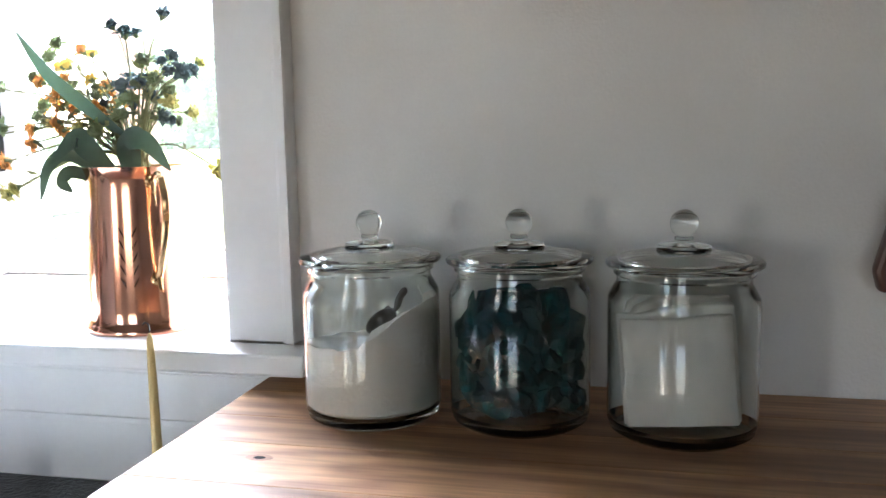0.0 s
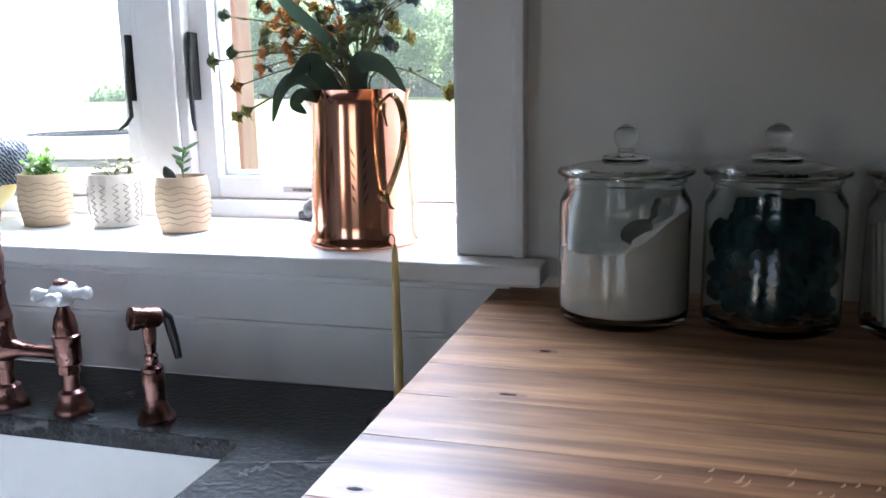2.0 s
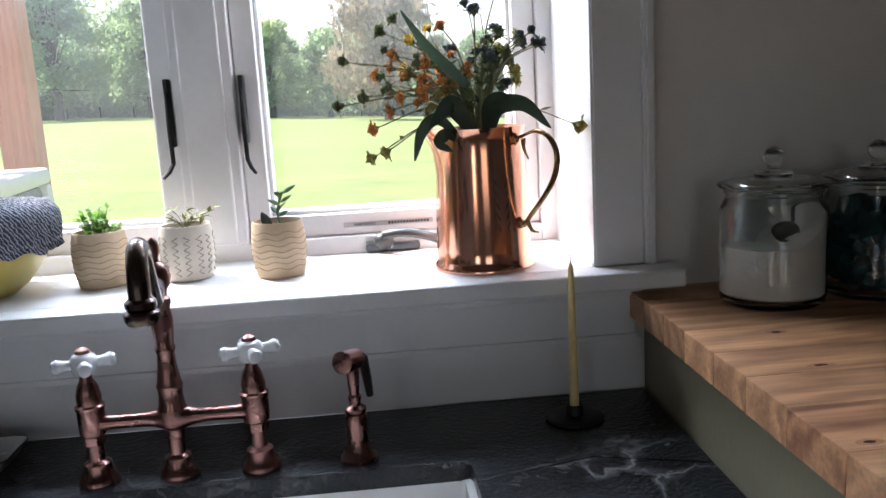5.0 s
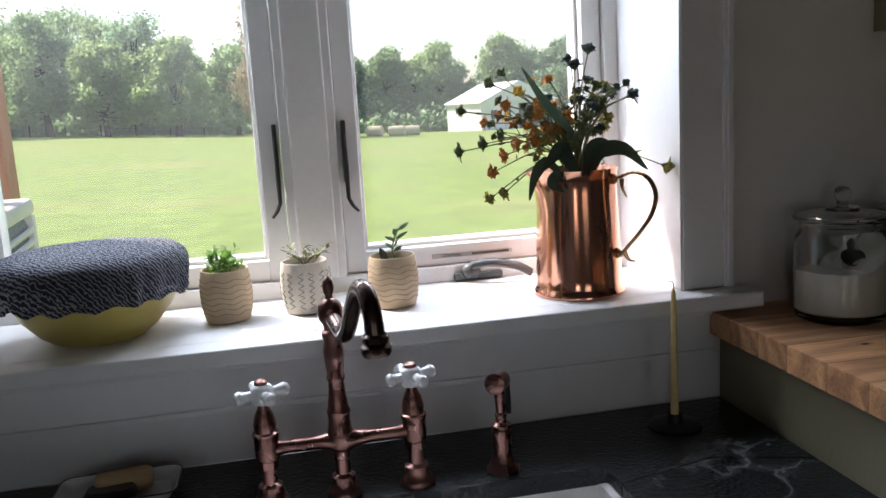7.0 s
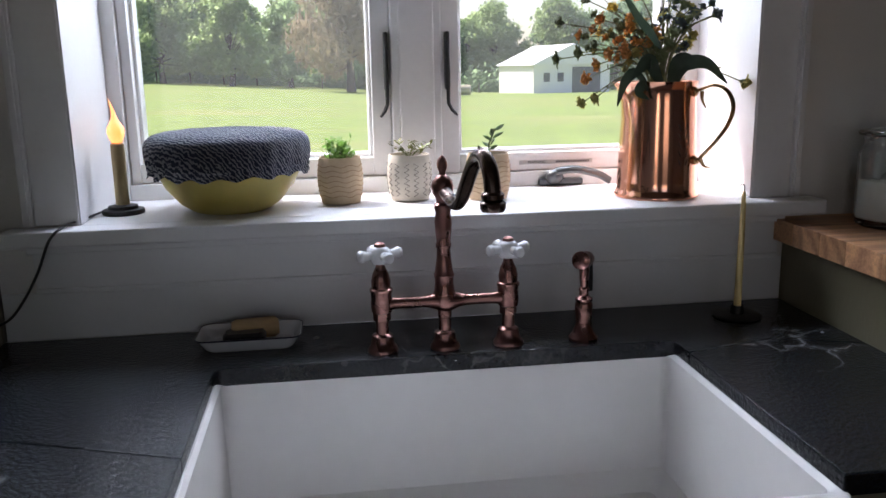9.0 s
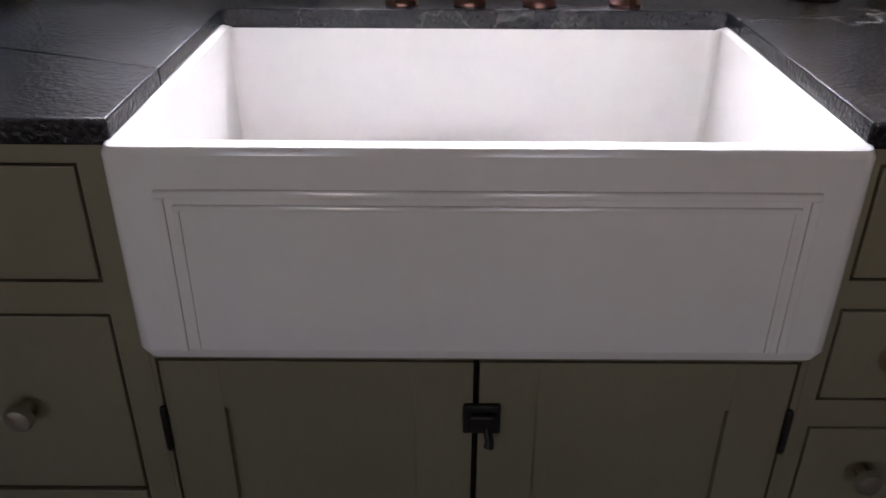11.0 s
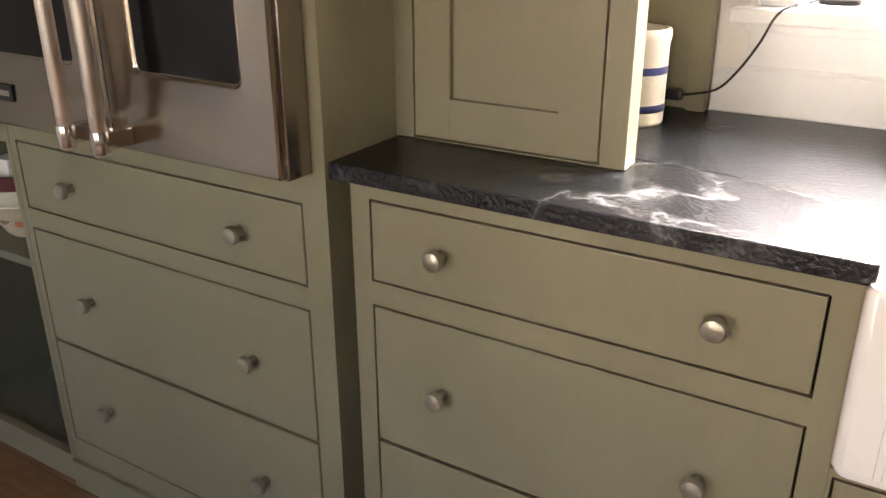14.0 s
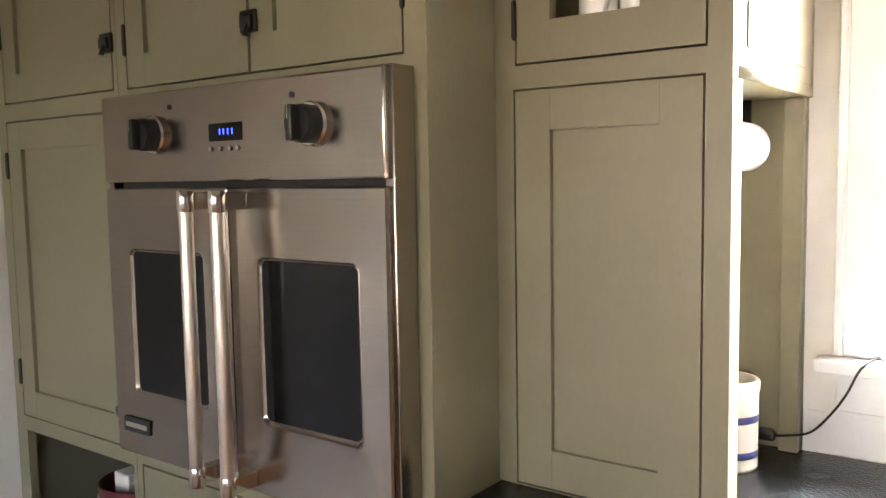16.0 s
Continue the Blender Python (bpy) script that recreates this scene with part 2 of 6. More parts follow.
def dust(m, colour, share):
    """A thin film of dust on glass, which scatters the sun."""
    n, l = m.node_tree.nodes, m.node_tree.links
    film, mix = n.new("ShaderNodeBsdfTranslucent"), n.new("ShaderNodeMixShader")
    film.inputs[0].default_value = (*colour, 1)
    tc, spots, amount = n.new("ShaderNodeTexCoord"), n.new("ShaderNodeTexNoise"), n.new("ShaderNodeMapRange")
    spots.inputs["Scale"].default_value, spots.inputs["Detail"].default_value = 5, 5
    amount.inputs[1].default_value, amount.inputs[2].default_value = 0.3, 0.7
    amount.inputs[3].default_value, amount.inputs[4].default_value = share * 0.7, share * 1.3
    l.new(tc.outputs["Object"], spots.inputs["Vector"])
    l.new(spots.outputs[0], amount.inputs[0])
    l.new(amount.outputs[0], mix.inputs[0])
    l.new(n["Principled BSDF"].outputs[0], mix.inputs[1])
    l.new(film.outputs[0], mix.inputs[2])
    l.new(mix.outputs[0], n["Material Output"].inputs[0])


dust(DUSTY, (0.9, 0.92, 0.95), 0.03)
TOP = wood_mat("oiled_oak", (0.16, 0.053, 0.023), (0.65, 0.35, 0.172), "x", 0.44, 0.5, 0.34, 0.3, 0.3)
FLOORWOOD = wood_mat("heart_pine_floor", (0.1, 0.04, 0.018), (0.24, 0.12, 0.056), "x", 0.35)
POSTWOOD = wood_mat("cedar_post", (0.4, 0.14, 0.07), (0.66, 0.3, 0.17), "z", 0.6)
BOARDWOOD = wood_mat("walnut", (0.05, 0.02, 0.012), (0.13, 0.05, 0.03), "z", 0.4)


# ---- shapes ----
def box(bm, x0, x1, y0, y1, z0, z1, bevel=0.0, seg=2):
    """Adds a box, its edges rounded by bevel."""
    made = bmesh.ops.create_cube(bm, size=1.0)["verts"]
    bmesh.ops.scale(bm, vec=(x1 - x0, y1 - y0, z1 - z0), verts=made)
    bmesh.ops.translate(bm, vec=((x0 + x1) / 2, (y0 + y1) / 2, (z0 + z1) / 2), verts=made)
    if bevel:
        edges = list({e for v in made for e in v.link_edges})
        bmesh.ops.bevel(bm, geom=edges, offset=bevel, segments=seg, profile=0.5, affect="EDGES")
    return bm


def boxes(*rows, bevel=0.0):
    bm = bmesh.new()
    for r in rows:
        box(bm, *r, bevel=bevel)
    return bm


def slim(profile, k):
    return [(r * k, z) for r, z in profile]


def lathe(profile, n=40, at=(0, 0, 0), bm=None, turn=None):
    """Turns (radius, height) pairs round the z axis."""
    bm = bm or bmesh.new()
    m = Matrix.Translation(at) @ (turn or Matrix())
    rings = []
    for r, z in profile:
        if r < 1e-5:
            rings.append([bm.verts.new(m @ Vector((0, 0, z)))])
        else:
            rings.append([bm.verts.new(m @ Vector((r * math.cos(2 * math.pi * i / n), r * math.sin(2 * math.pi * i / n), z))) for i in range(n)])
    for a, b in zip(rings, rings[1:]):
        for i in range(n):
            j = (i + 1) % n
            if len(a) == 1 and len(b) == 1:
                continue
            if len(a) == 1:
                bm.faces.new((a[0], b[j], b[i]))
            elif len(b) == 1:
                bm.faces.new((a[i], a[j], b[0]))
            else:
                bm.faces.new((a[i], a[j], b[j], b[i]))
    return bm


def smooth_line(pts, steps=8):
    """A Catmull-Rom line through the points."""
    pts = [Vector(p) for p in pts]
    full = [2 * pts[0] - pts[1], *pts, 2 * pts[-1] - pts[-2]]
    out = []
    for a, b, c, d in zip(full, full[1:], full[2:], full[3:]):
        for k in range(steps):
            t = k / steps
            out.append(0.5 * (2 * b + (c - a) * t + (2 * a - 5 * b + 4 * c - d) * t * t + (3 * b - a - 3 * c + d) * t ** 3))
    return out + [pts[-1]]


def tube(pts, radii, n=12, bm=None, flat=1.0):
    """A closed tube along pts; radii is one number or one for each point."""
    bm = bm or bmesh.new()
    pts = [Vector(p) for p in pts]
    if not hasattr(radii, "__len__"):
        radii = [radii] * len(pts)
    side, rings = None, []
    for i, p in enumerate(pts):
        way = (pts[min(i + 1, len(pts) - 1)] - pts[max(i - 1, 0)]).normalized()
        side = (side - way * side.dot(way)).normalized() if side else way.orthogonal().normalized()
        up = way.cross(side)
        rings.append([bm.verts.new(p + radii[i] * (math.cos(2 * math.pi * k / n) * side + flat * math.sin(2 * math.pi * k / n) * up)) for k in range(n)])
    for a, b in zip(rings, rings[1:]):
        for k in range(n):
            bm.faces.new((a[k], a[(k + 1) % n], b[(k + 1) % n], b[k]))
    bm.faces.new(rings[0][::-1])
    bm.faces.new(rings[-1])
    return bm


def ball(bm, at, r, squash=(1, 1, 1), sub=2):
    made = bmesh.ops.create_icosphere(bm, subdivisions=sub, radius=r)["verts"]
    bmesh.ops.scale(bm, vec=squash, verts=made)
    bmesh.ops.translate(bm, vec=at, verts=made)
    return bm


def part(name, bm, material, parent=None, label="", smooth=True):
    """Links a bmesh as one mesh object, under parent where there is one."""
    bmesh.ops.recalc_face_normals(bm, faces=bm.faces)
    if smooth:
        for f in bm.faces:
            f.smooth = True
        for e in bm.edges:
            if len(e.link_faces) == 2 and e.calc_face_angle(0) > 0.6:
                e.smooth = False
        areas = sorted(f.calc_area() for f in bm.faces)
        large = 3 * areas[len(areas) // 2]
        for f in bm.faces:
            if f.calc_area() > large and max(abs(c) for c in f.normal) > 0.9999:
                f.smooth = False
    me = bpy.data.meshes.new(name)
    bm.to_mesh(me)
    bm.free()
    me.materials.append(material)
    ob = new(name, me)
    if parent:
        ob.parent = parent
        ob.matrix_parent_inverse = parent.matrix_world.inverted()
    if label:
        ob["label"] = label
    return ob


def thing(name, at, label, category, group="", kind=""):
    """An Empty at the base of a thing, which parents its parts."""
    ob = new(name)
    ob.empty_display_size = 0.05
    ob.matrix_world = Matrix.Translation(at)
    bpy.context.view_layer.update()
    return tagged(ob, label, category, group, kind)


def structure(name, bm, material, label, category):
    return tagged(part(name, bm, material), label, category, kind="structure")


# ---- setting ----
W = 1.165            # inner face of the window wall
COUNTER = 0.915
EAST, WEST, SOUTH, HIGH = 1.9, -3.172, -3.4, 2.55
WL, WR, WZ0, WZ1 = -1.304, -0.167, 1.079, 2.02     # the window's opening

structure("wall_north", boxes(
    (WEST - 0.2, WL, W, 1.5, -0.1, HIGH), (WR, EAST + 0.2, W, 1.5, -0.1, HIGH),
    (WL, WR, W, 1.5, -0.1, WZ0), (WL, WR, W, 1.5, WZ1, HIGH)), WALL, "warm white plaster wall around the sink window", "wall")
structure("wall_west", boxes((WEST - 0.2, WEST, SOUTH - 0.2, W, -0.1, HIGH)), WALL, "warm white plaster side wall", "wall")
structure("wall_east", boxes((EAST, EAST + 0.2, SOUTH - 0.2, W, -0.1, HIGH)), ROOM, "unseen side wall, darkened to cut bounced light", "wall")
SWIN = ((-2.95, -1.75), (-0.7, 0.5))
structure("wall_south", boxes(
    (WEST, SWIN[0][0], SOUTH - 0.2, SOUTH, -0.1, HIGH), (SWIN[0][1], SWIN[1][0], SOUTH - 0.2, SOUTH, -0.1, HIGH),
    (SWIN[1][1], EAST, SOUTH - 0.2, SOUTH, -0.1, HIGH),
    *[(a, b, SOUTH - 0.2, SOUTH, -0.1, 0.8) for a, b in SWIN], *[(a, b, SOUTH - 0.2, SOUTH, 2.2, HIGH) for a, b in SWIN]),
    ROOM, "unseen wall with two windows, darkened to cut bounced light", "wall")
structure("ceiling", boxes((WEST - 0.2, EAST + 0.2, SOUTH - 0.2, 1.5, HIGH, HIGH + 0.15)), ROOM, "plain unseen ceiling, darkened to cut bounced light", "ceiling")
floor = structure("floor", boxes((WEST - 0.2, EAST + 0.2, SOUTH - 0.2, W, -0.1, -0.024)), GAP, "reddish brown pine plank floor", "floor")
for i, (a, b) in enumerate(SWIN):
    w = thing("window_%d" % (i + 2), ((a + b) / 2, SOUTH, 0.8), "plain white sash window", "window", kind="structure")
    part("window_frame", boxes((a, b, SOUTH - 0.12, SOUTH - 0.06, 0.8, 0.86), (a, b, SOUTH - 0.12, SOUTH - 0.06, 2.14, 2.2),
                               (a, a + 0.06, SOUTH - 0.12, SOUTH - 0.06, 0.86, 2.14), (b - 0.06, b, SOUTH - 0.12, SOUTH - 0.06, 0.86, 2.14),
                               (a + 0.06, b - 0.06, SOUTH - 0.11, SOUTH - 0.07, 1.48, 1.52)), TRIM, w)
structure("roof_eave", boxes((WEST - 0.5, EAST + 0.5, 1.5, 1.88, 2.43, 2.55)), TRIM, "white painted eave above the window", "eave")

# ---- the sink window ----
win = thing("window_1", (-0.755, 1.3, WZ0), "white double casement window with a deep painted sill", "window", kind="structure")
SILL = 1.107
part("window_sill", boxes((WL, WR, 1.14, 1.4, WZ0, SILL), (-1.411, -0.055, 1.092, 1.1425, WZ0 + 0.002, SILL), bevel=0.004), TRIM, win, "deep white painted sill")
part("apron", boxes((-1.383, -0.109, 1.151, W, 0.995, 1.077), (-1.39, -0.102, 1.143, 1.151, 1.062, 1.077), (-1.383, -0.109, 1.147, 1.151, 0.995, 1.004), bevel=0.002), TRIM, win)
for a, b, back in ((WR, -0.098, (-0.098, -0.083)), (-1.371, WL, (-1.386, -1.371))):
    part("casing", boxes((a, b, 1.146, W, SILL, WZ1 + 0.09), bevel=0.0015), TRIM, win)
    part("back_band", boxes((*back, 1.139, W, SILL, WZ1 + 0.107), (back[0] + 0.004 if a == WR else back[0] - 0.0, back[1] if a == WR else back[1] - 0.004, 1.135, 1.139, SILL, WZ1 + 0.1), bevel=0.0015), TRIM, win)
part("casing", boxes((WL, WR, 1.146, W, WZ1, WZ1 + 0.09), bevel=0.0015), TRIM, win)
for a, b in ((WR, WR + 0.02), (WL - 0.02, WL)):
    part("jamb_liner", boxes((a - 0.003 if a == WR else a, b if a == WR else b + 0.003, 1.1475, 1.5, SILL, WZ1), bevel=0.001), TRIM, win)
FY0, FY1 = 1.385, 1.5
part("window_frame", boxes((WL, WL + 0.028, FY0, FY1, SILL, WZ1), (WR - 0.028, WR, FY0, FY1, SILL, WZ1),
                           (WL + 0.028, WR - 0.028, FY0, FY1, SILL - 0.01, 1.136), (WL + 0.028, WR - 0.028, FY0, FY1, WZ1 - 0.03, WZ1), bevel=0.002), VINYL, win)
part("mullion", boxes((-0.782, -0.686, 1.378, FY1, 1.1365, WZ1 - 0.0305), (-0.767, -0.701, 1.37, 1.378, 1.14, WZ1 - 0.035), bevel=0.003), VINYL, win)
for a, b in ((WL + 0.029, -0.783), (-0.685, WR - 0.029)):
    z0, z1 = 1.137, WZ1 - 0.031
    outer = 0.018 if a < -1 else 0.036
    sash = part("sash", boxes((a, a + outer, 1.398, 1.465, z0, z1), (b - 0.036, b, 1.398, 1.465, z0, z1),
                              (a + outer, b - 0.036, 1.398, 1.465, z0, z0 + 0.036), (a + outer, b - 0.036, 1.398, 1.465, z1 - 0.036, z1),
                              (a + outer + 0.0005, a + outer + 0.007, 1.42, 1.46, z0 + 0.0365, z1 - 0.0365), (b - 0.043, b - 0.0365, 1.42, 1.46, z0 + 0.0365, z1 - 0.0365),
                              (a + outer + 0.007, b - 0.043, 1.42, 1.46, z0 + 0.0365, z0 + 0.043), bevel=0.002), VINYL, win)
    pane = part("pane", boxes((a + outer + 0.0012, b - 0.0372, 1.4435, 1.4475, z0 + 0.0372, z1 - 0.0372)), DUSTY, sash, "clear window glass", smooth=False)
    pane.visible_shadow = False
for x, lean in ((-0.791, -1), (-0.674, 1)):
    bm = tube([(x, 1.392, 1.40), (x, 1.378, 1.385), (x, 1.372, 1.33), (x, 1.374, 1.275), (x + 0.006 * -lean * -1, 1.366, 1.262), (x + 0.014 * lean, 1.356, 1.253)],
              [0.003, 0.0036, 0.004, 0.0036, 0.0034, 0.0024], 8)
    box(bm, x - 0.004, x + 0.004, 1.376, 1.398, 1.30, 1.408, bevel=0.002)
    part("latch", bm, BLACK, win, "black casement latch lever")
bm = boxes((-0.495, -0.405, 1.372, 1.386, 1.108, 1.122), bevel=0.004)
ball(bm, (-0.465, 1.37, 1.126), 0.018, (1, 0.9, 0.9))
tube(smooth_line([(-0.465, 1.36, 1.138), (-0.43, 1.35, 1.142), (-0.385, 1.345, 1.132), (-0.36, 1.345, 1.118)]), 0.0085, 10, bm, 0.7)
part("crank_handle", bm, mat("grey_crank_metal", (0.09, 0.095, 0.1), 0.4, 0.5), win, "folded grey casement crank handle")
bm = boxes((-0.53, -0.38, 1.3964, 1.398, 1.149, 1.157))
warn = part("warning_label", bm, mat("silver_label", (0.45, 0.45, 0.44), 0.5), win, "silver warning strip on the sash")
for k in range(14):
    x = -0.455 + k * 0.005
    part("print_bar", boxes((x, x + 0.0034, 1.3958, 1.3964, 1.151, 1.155)), BLACK, warn, smooth=False)
def lettering(name, words, size, m, material, parent, thick=0.0004):
    cu = bpy.data.curves.new(name, "FONT")
    cu.body, cu.size, cu.extrude, cu.align_x, cu.align_y = words, size, thick, "CENTER", "CENTER"
    tmp = new(name + "_line", cu)
    bpy.context.view_layer.update()
    me = bpy.data.meshes.new_from_object(tmp.evaluated_get(bpy.context.evaluated_depsgraph_get()))
    bpy.data.objects.remove(tmp)
    me.materials.append(material)
    ob = new(name, me)
    ob.matrix_world = m
    ob.parent = parent
    ob.matrix_parent_inverse = parent.matrix_world.inverted()
    return ob
lettering("warning_word", "WARNING", 0.0075, pose(-0.495, 1.3955, 1.153, 90, 0, 0), BLACK, warn)
structure("backsplash", boxes((-1.44, -0.097, 1.158, W, COUNTER, 0.9945), bevel=0.001), TRIM, "white painted board behind the counter", "backsplash")

# ---- soapstone counter ----
counter = thing("countertop", (-0.97, 0.85, 0.885), "black soapstone countertop with white veins", "countertop")
CF, CZ = 0.52, 0.888
def slab(pts, z0, z1, bevel=0.003):
    bm = bmesh.new()
    f = bm.faces.new([bm.verts.new((x, y, z0)) for x, y in pts])
    ext = bmesh.ops.extrude_face_region(bm, geom=[f])
    bmesh.ops.translate(bm, vec=(0, 0, z1 - z0), verts=[v for v in ext["geom"] if isinstance(v, bmesh.types.BMVert)])
    if bevel:
        bmesh.ops.bevel(bm, geom=bm.edges[:], offset=bevel, segments=2, profile=0.5, affect="EDGES")
    return bm
CUT_L, CUT_R, CUT_B = -1.087, -0.379, 0.965
def corner(cx, cy, a0, r=0.02, n=5):
    return [(cx + r * math.cos(radians(a0 + 90 * k / n)), cy + r * math.sin(radians(a0 + 90 * k / n))) for k in range(n + 1)]
part("slab", slab([(-1.831, CF), (CUT_L, CF), (CUT_L, 0.6795), (-1.30, 0.76), (-1.831, 0.80)], CZ, COUNTER, 0.002), STONE, counter)
part("slab", slab([(-1.831, 0.801), (-1.30, 0.761), (CUT_L, 0.6805), *reversed(corner(CUT_L + 0.02, CUT_B - 0.02, 90)), *reversed(corner(CUT_R - 0.02, CUT_B - 0.02, 0)),
                   (CUT_R, 0.9095), (-0.23, 0.9465), (-0.096, 0.9), (-0.096, 1.158), (-1.45, 1.1575), (-1.831, 1.16)], CZ, COUNTER, 0.002), STONE, counter)
part("slab", slab([(CUT_R, CF), (-0.096, CF), (-0.096, 0.899), (-0.23, 0.9455), (CUT_R, 0.9085)], CZ, COUNTER, 0.002), STONE, counter)

# ---- sink ----
sink = thing("farmhouse_sink", (-0.735, 0.73, 0.66), "white fireclay apron-front sink set under the counter", "sink")
def rounded_tub(x0, x1, y0, y1, z0, z1, wall, r):
    bm = bmesh.new()
    def ring(x0, x1, y0, y1, z, r):
        pts = corner(x1 - r, y1 - r, 0, r) + corner(x0 + r, y1 - r, 90, r) + corner(x0 + r, y0 + r, 180, r) + corner(x1 - r, y0 + r, 270, r)
        return [bm.verts.new((x, y, z)) for x, y in pts]
    fw = wall + 0.006
    rows = [ring(x0 + .02, x1 - .02, y0 + 0.02, y1 - .02, z0, r), ring(x0 + .006, x1 - .006, y0 + .004, y1, z0 + 0.004, r), ring(x0, x1, y0, y1, z0 + 0.016, r), ring(x0, x1, y0, y1, z1 - 0.009, r), ring(x0 + 0.003, x1 - 0.003, y0 + 0.003, y1 - 0.003, z1 - 0.002, r), ring(x0 + 0.009, x1 - 0.009, y0 + 0.009, y1 - 0.009, z1, r),
            ring(x0 + wall - 0.006, x1 - wall + 0.006, y0 + fw - 0.006, y1 - wall, z1, r), ring(x0 + wall, x1 - wall, y0 + fw, y1 - wall, z1 - 0.005, r),
            ring(x0 + wall + 0.004, x1 - wall - 0.004, y0 + fw + 0.004, y1 - wall - 0.004, z0 + 0.05, r), ring(x0 + wall + 0.03, x1 - wall - 0.03, y0 + fw + 0.03, y1 - wall - 0.03, z0 + 0.022, r)]
    for a, b in zip(rows, rows[1:]):
        for i in range(len(a)):
            j = (i + 1) % len(a)
            bm.faces.new((a[i], a[j], b[j], b[i]))
    bm.faces.new(rows[0][::-1])
    bm.faces.new(rows[-1])
    return bm
SX0, SX1, SY0, SZ0, SZ1 = -1.095, -0.371, 0.502, 0.651, 0.895
part("basin", rounded_tub(SX0, SX1, SY0, 0.985, SZ0, SZ1, 0.017, 0.014), FIRECLAY, sink)
bm = bmesh.new()
def frame_ring(bm, x0, x1, z0, z1, w, y0, y1, bev):
    box(bm, x0, x1, y0, y1, z1 - w, z1, bev)
    box(bm, x0, x0 + w, y0 + 0.0021, y1, z0, z1 - w, bev * 0.35)
    box(bm, x1 - w, x1, y0 + 0.0021, y1, z0, z1 - w, bev * 0.35)
frame_ring(bm, SX0 + 0.046, SX1 - 0.046, SZ0 + 0.016, 0.852, 0.009, SY0 - 0.0052, SY0 + 0.004, 0.0028)
part("apron_moulding", bm, FIRECLAY, sink)
bm = bmesh.new()
frame_ring(bm, SX0 + 0.062, SX1 - 0.062, SZ0 + 0.016, 0.836, 0.006, SY0 - 0.0042, SY0 + 0.004, 0.0022)
part("apron_moulding", bm, FIRECLAY, sink)
part("drain", lathe([(0, 0.002), (0.02, 0.002), (0.04, 0.004), (0.044, 0.0)], 28, (-0.735, 0.73, SZ0 + 0.0222)), BRONZE, sink, "antique copper drain")

# ---- cabinets ----
FACE = 0.528          # face frames of the base units


def knob(parent, x, y, z, r=0.0165):
    bm = lathe([(0.0085, 0), (0.0075, 0.006), (0.0065, 0.012), (0.011, 0.016), (r, 0.021), (r, 0.026), (r * 0.85, 0.030), (r * 0.4, 0.0325), (0, 0.033)], 20, (x, y, z), turn=pose(0, 0, 0, 90))
    return part("knob", bm, KNOB, parent, "round pewter knob")


def front(name, parent, x0, x1, z0, z1, y, panel=False, gap=0.0035):
    """An inset drawer or door front, flush with the face frame."""
    x0, x1, z0, z1 = x0 + gap, x1 - gap, z0 + gap, z1 - gap
    if not panel:
        return part(name, boxes((x0, x1, y - 0.0005, y + 0.018, z0, z1), bevel=0.0018), SAGE, parent)
    s = panel
    d = part(name, boxes((x0 + s - 0.002, x1 - s + 0.002, y + 0.009, y + 0.018, z0 + s - 0.002, z1 - s + 0.002)), SAGE, parent)
    stiles_and_rails(d, x0, x1, z0, z1, y, s, s)
    return d


def stiles_and_rails(d, x0, x1, z0, z1, y, left, right, low=0.065, high=0.065):
    """The four pieces of a door's frame."""
    for a, b in ((x0, x0 + left), (x1 - right, x1)):
        part("stile", boxes((a, b, y - 0.0005, y + 0.02, z0, z1), bevel=0.0004), SAGE, d)
    for a, b in ((z0, z0 + low), (z1 - high, z1)):
        part("rail", boxes((x0 + left, x1 - right, y - 0.0004, y + 0.02, a, b), bevel=0.0004), SAGE, d)


def holed(x0, x1, z0, z1, y, holes, depth=0.02):
    """A face frame: rails and stiles round the holes (x0, x1, z0, z1)."""
    xs = sorted({x0, x1, *[h[0] for h in holes], *[h[1] for h in holes]})
    zs = sorted({z0, z1, *[h[2] for h in holes], *[h[3] for h in holes]})
    bm = bmesh.new()
    grid = {}
    def v(i, j, k):
        key = (i, j, k)
        if key not in grid:
            grid[key] = bm.verts.new((xs[i], y + depth * k, zs[j]))
        return grid[key]
    solid = {}
    for i in range(len(xs) - 1):
        for j in range(len(zs) - 1):
            cx, cz = (xs[i] + xs[i + 1]) / 2, (zs[j] + zs[j + 1]) / 2
            solid[i, j] = not any(h[0] < cx < h[1] and h[2] < cz < h[3] for h in holes)
    for (i, j), s in solid.items():
        if not s:
            continue
        bm.faces.new((v(i, j, 0), v(i + 1, j, 0), v(i + 1, j + 1, 0), v(i, j + 1, 0)))
        bm.faces.new((v(i, j, 1), v(i, j + 1, 1), v(i + 1, j + 1, 1), v(i + 1, j, 1)))
        for di, dj, c in ((-1, 0, ((i, j), (i, j + 1))), (1, 0, ((i + 1, j), (i + 1, j + 1))), (0, -1, ((i, j), (i + 1, j))), (0, 1, ((i, j + 1), (i + 1, j + 1)))):
            if not solid.get((i + di, j + dj), False):
                (a, b), (c2, d) = c
                bm.faces.new((v(a, b, 0), v(c2, d, 0), v(c2, d, 1), v(a, b, 1)))
    return bm


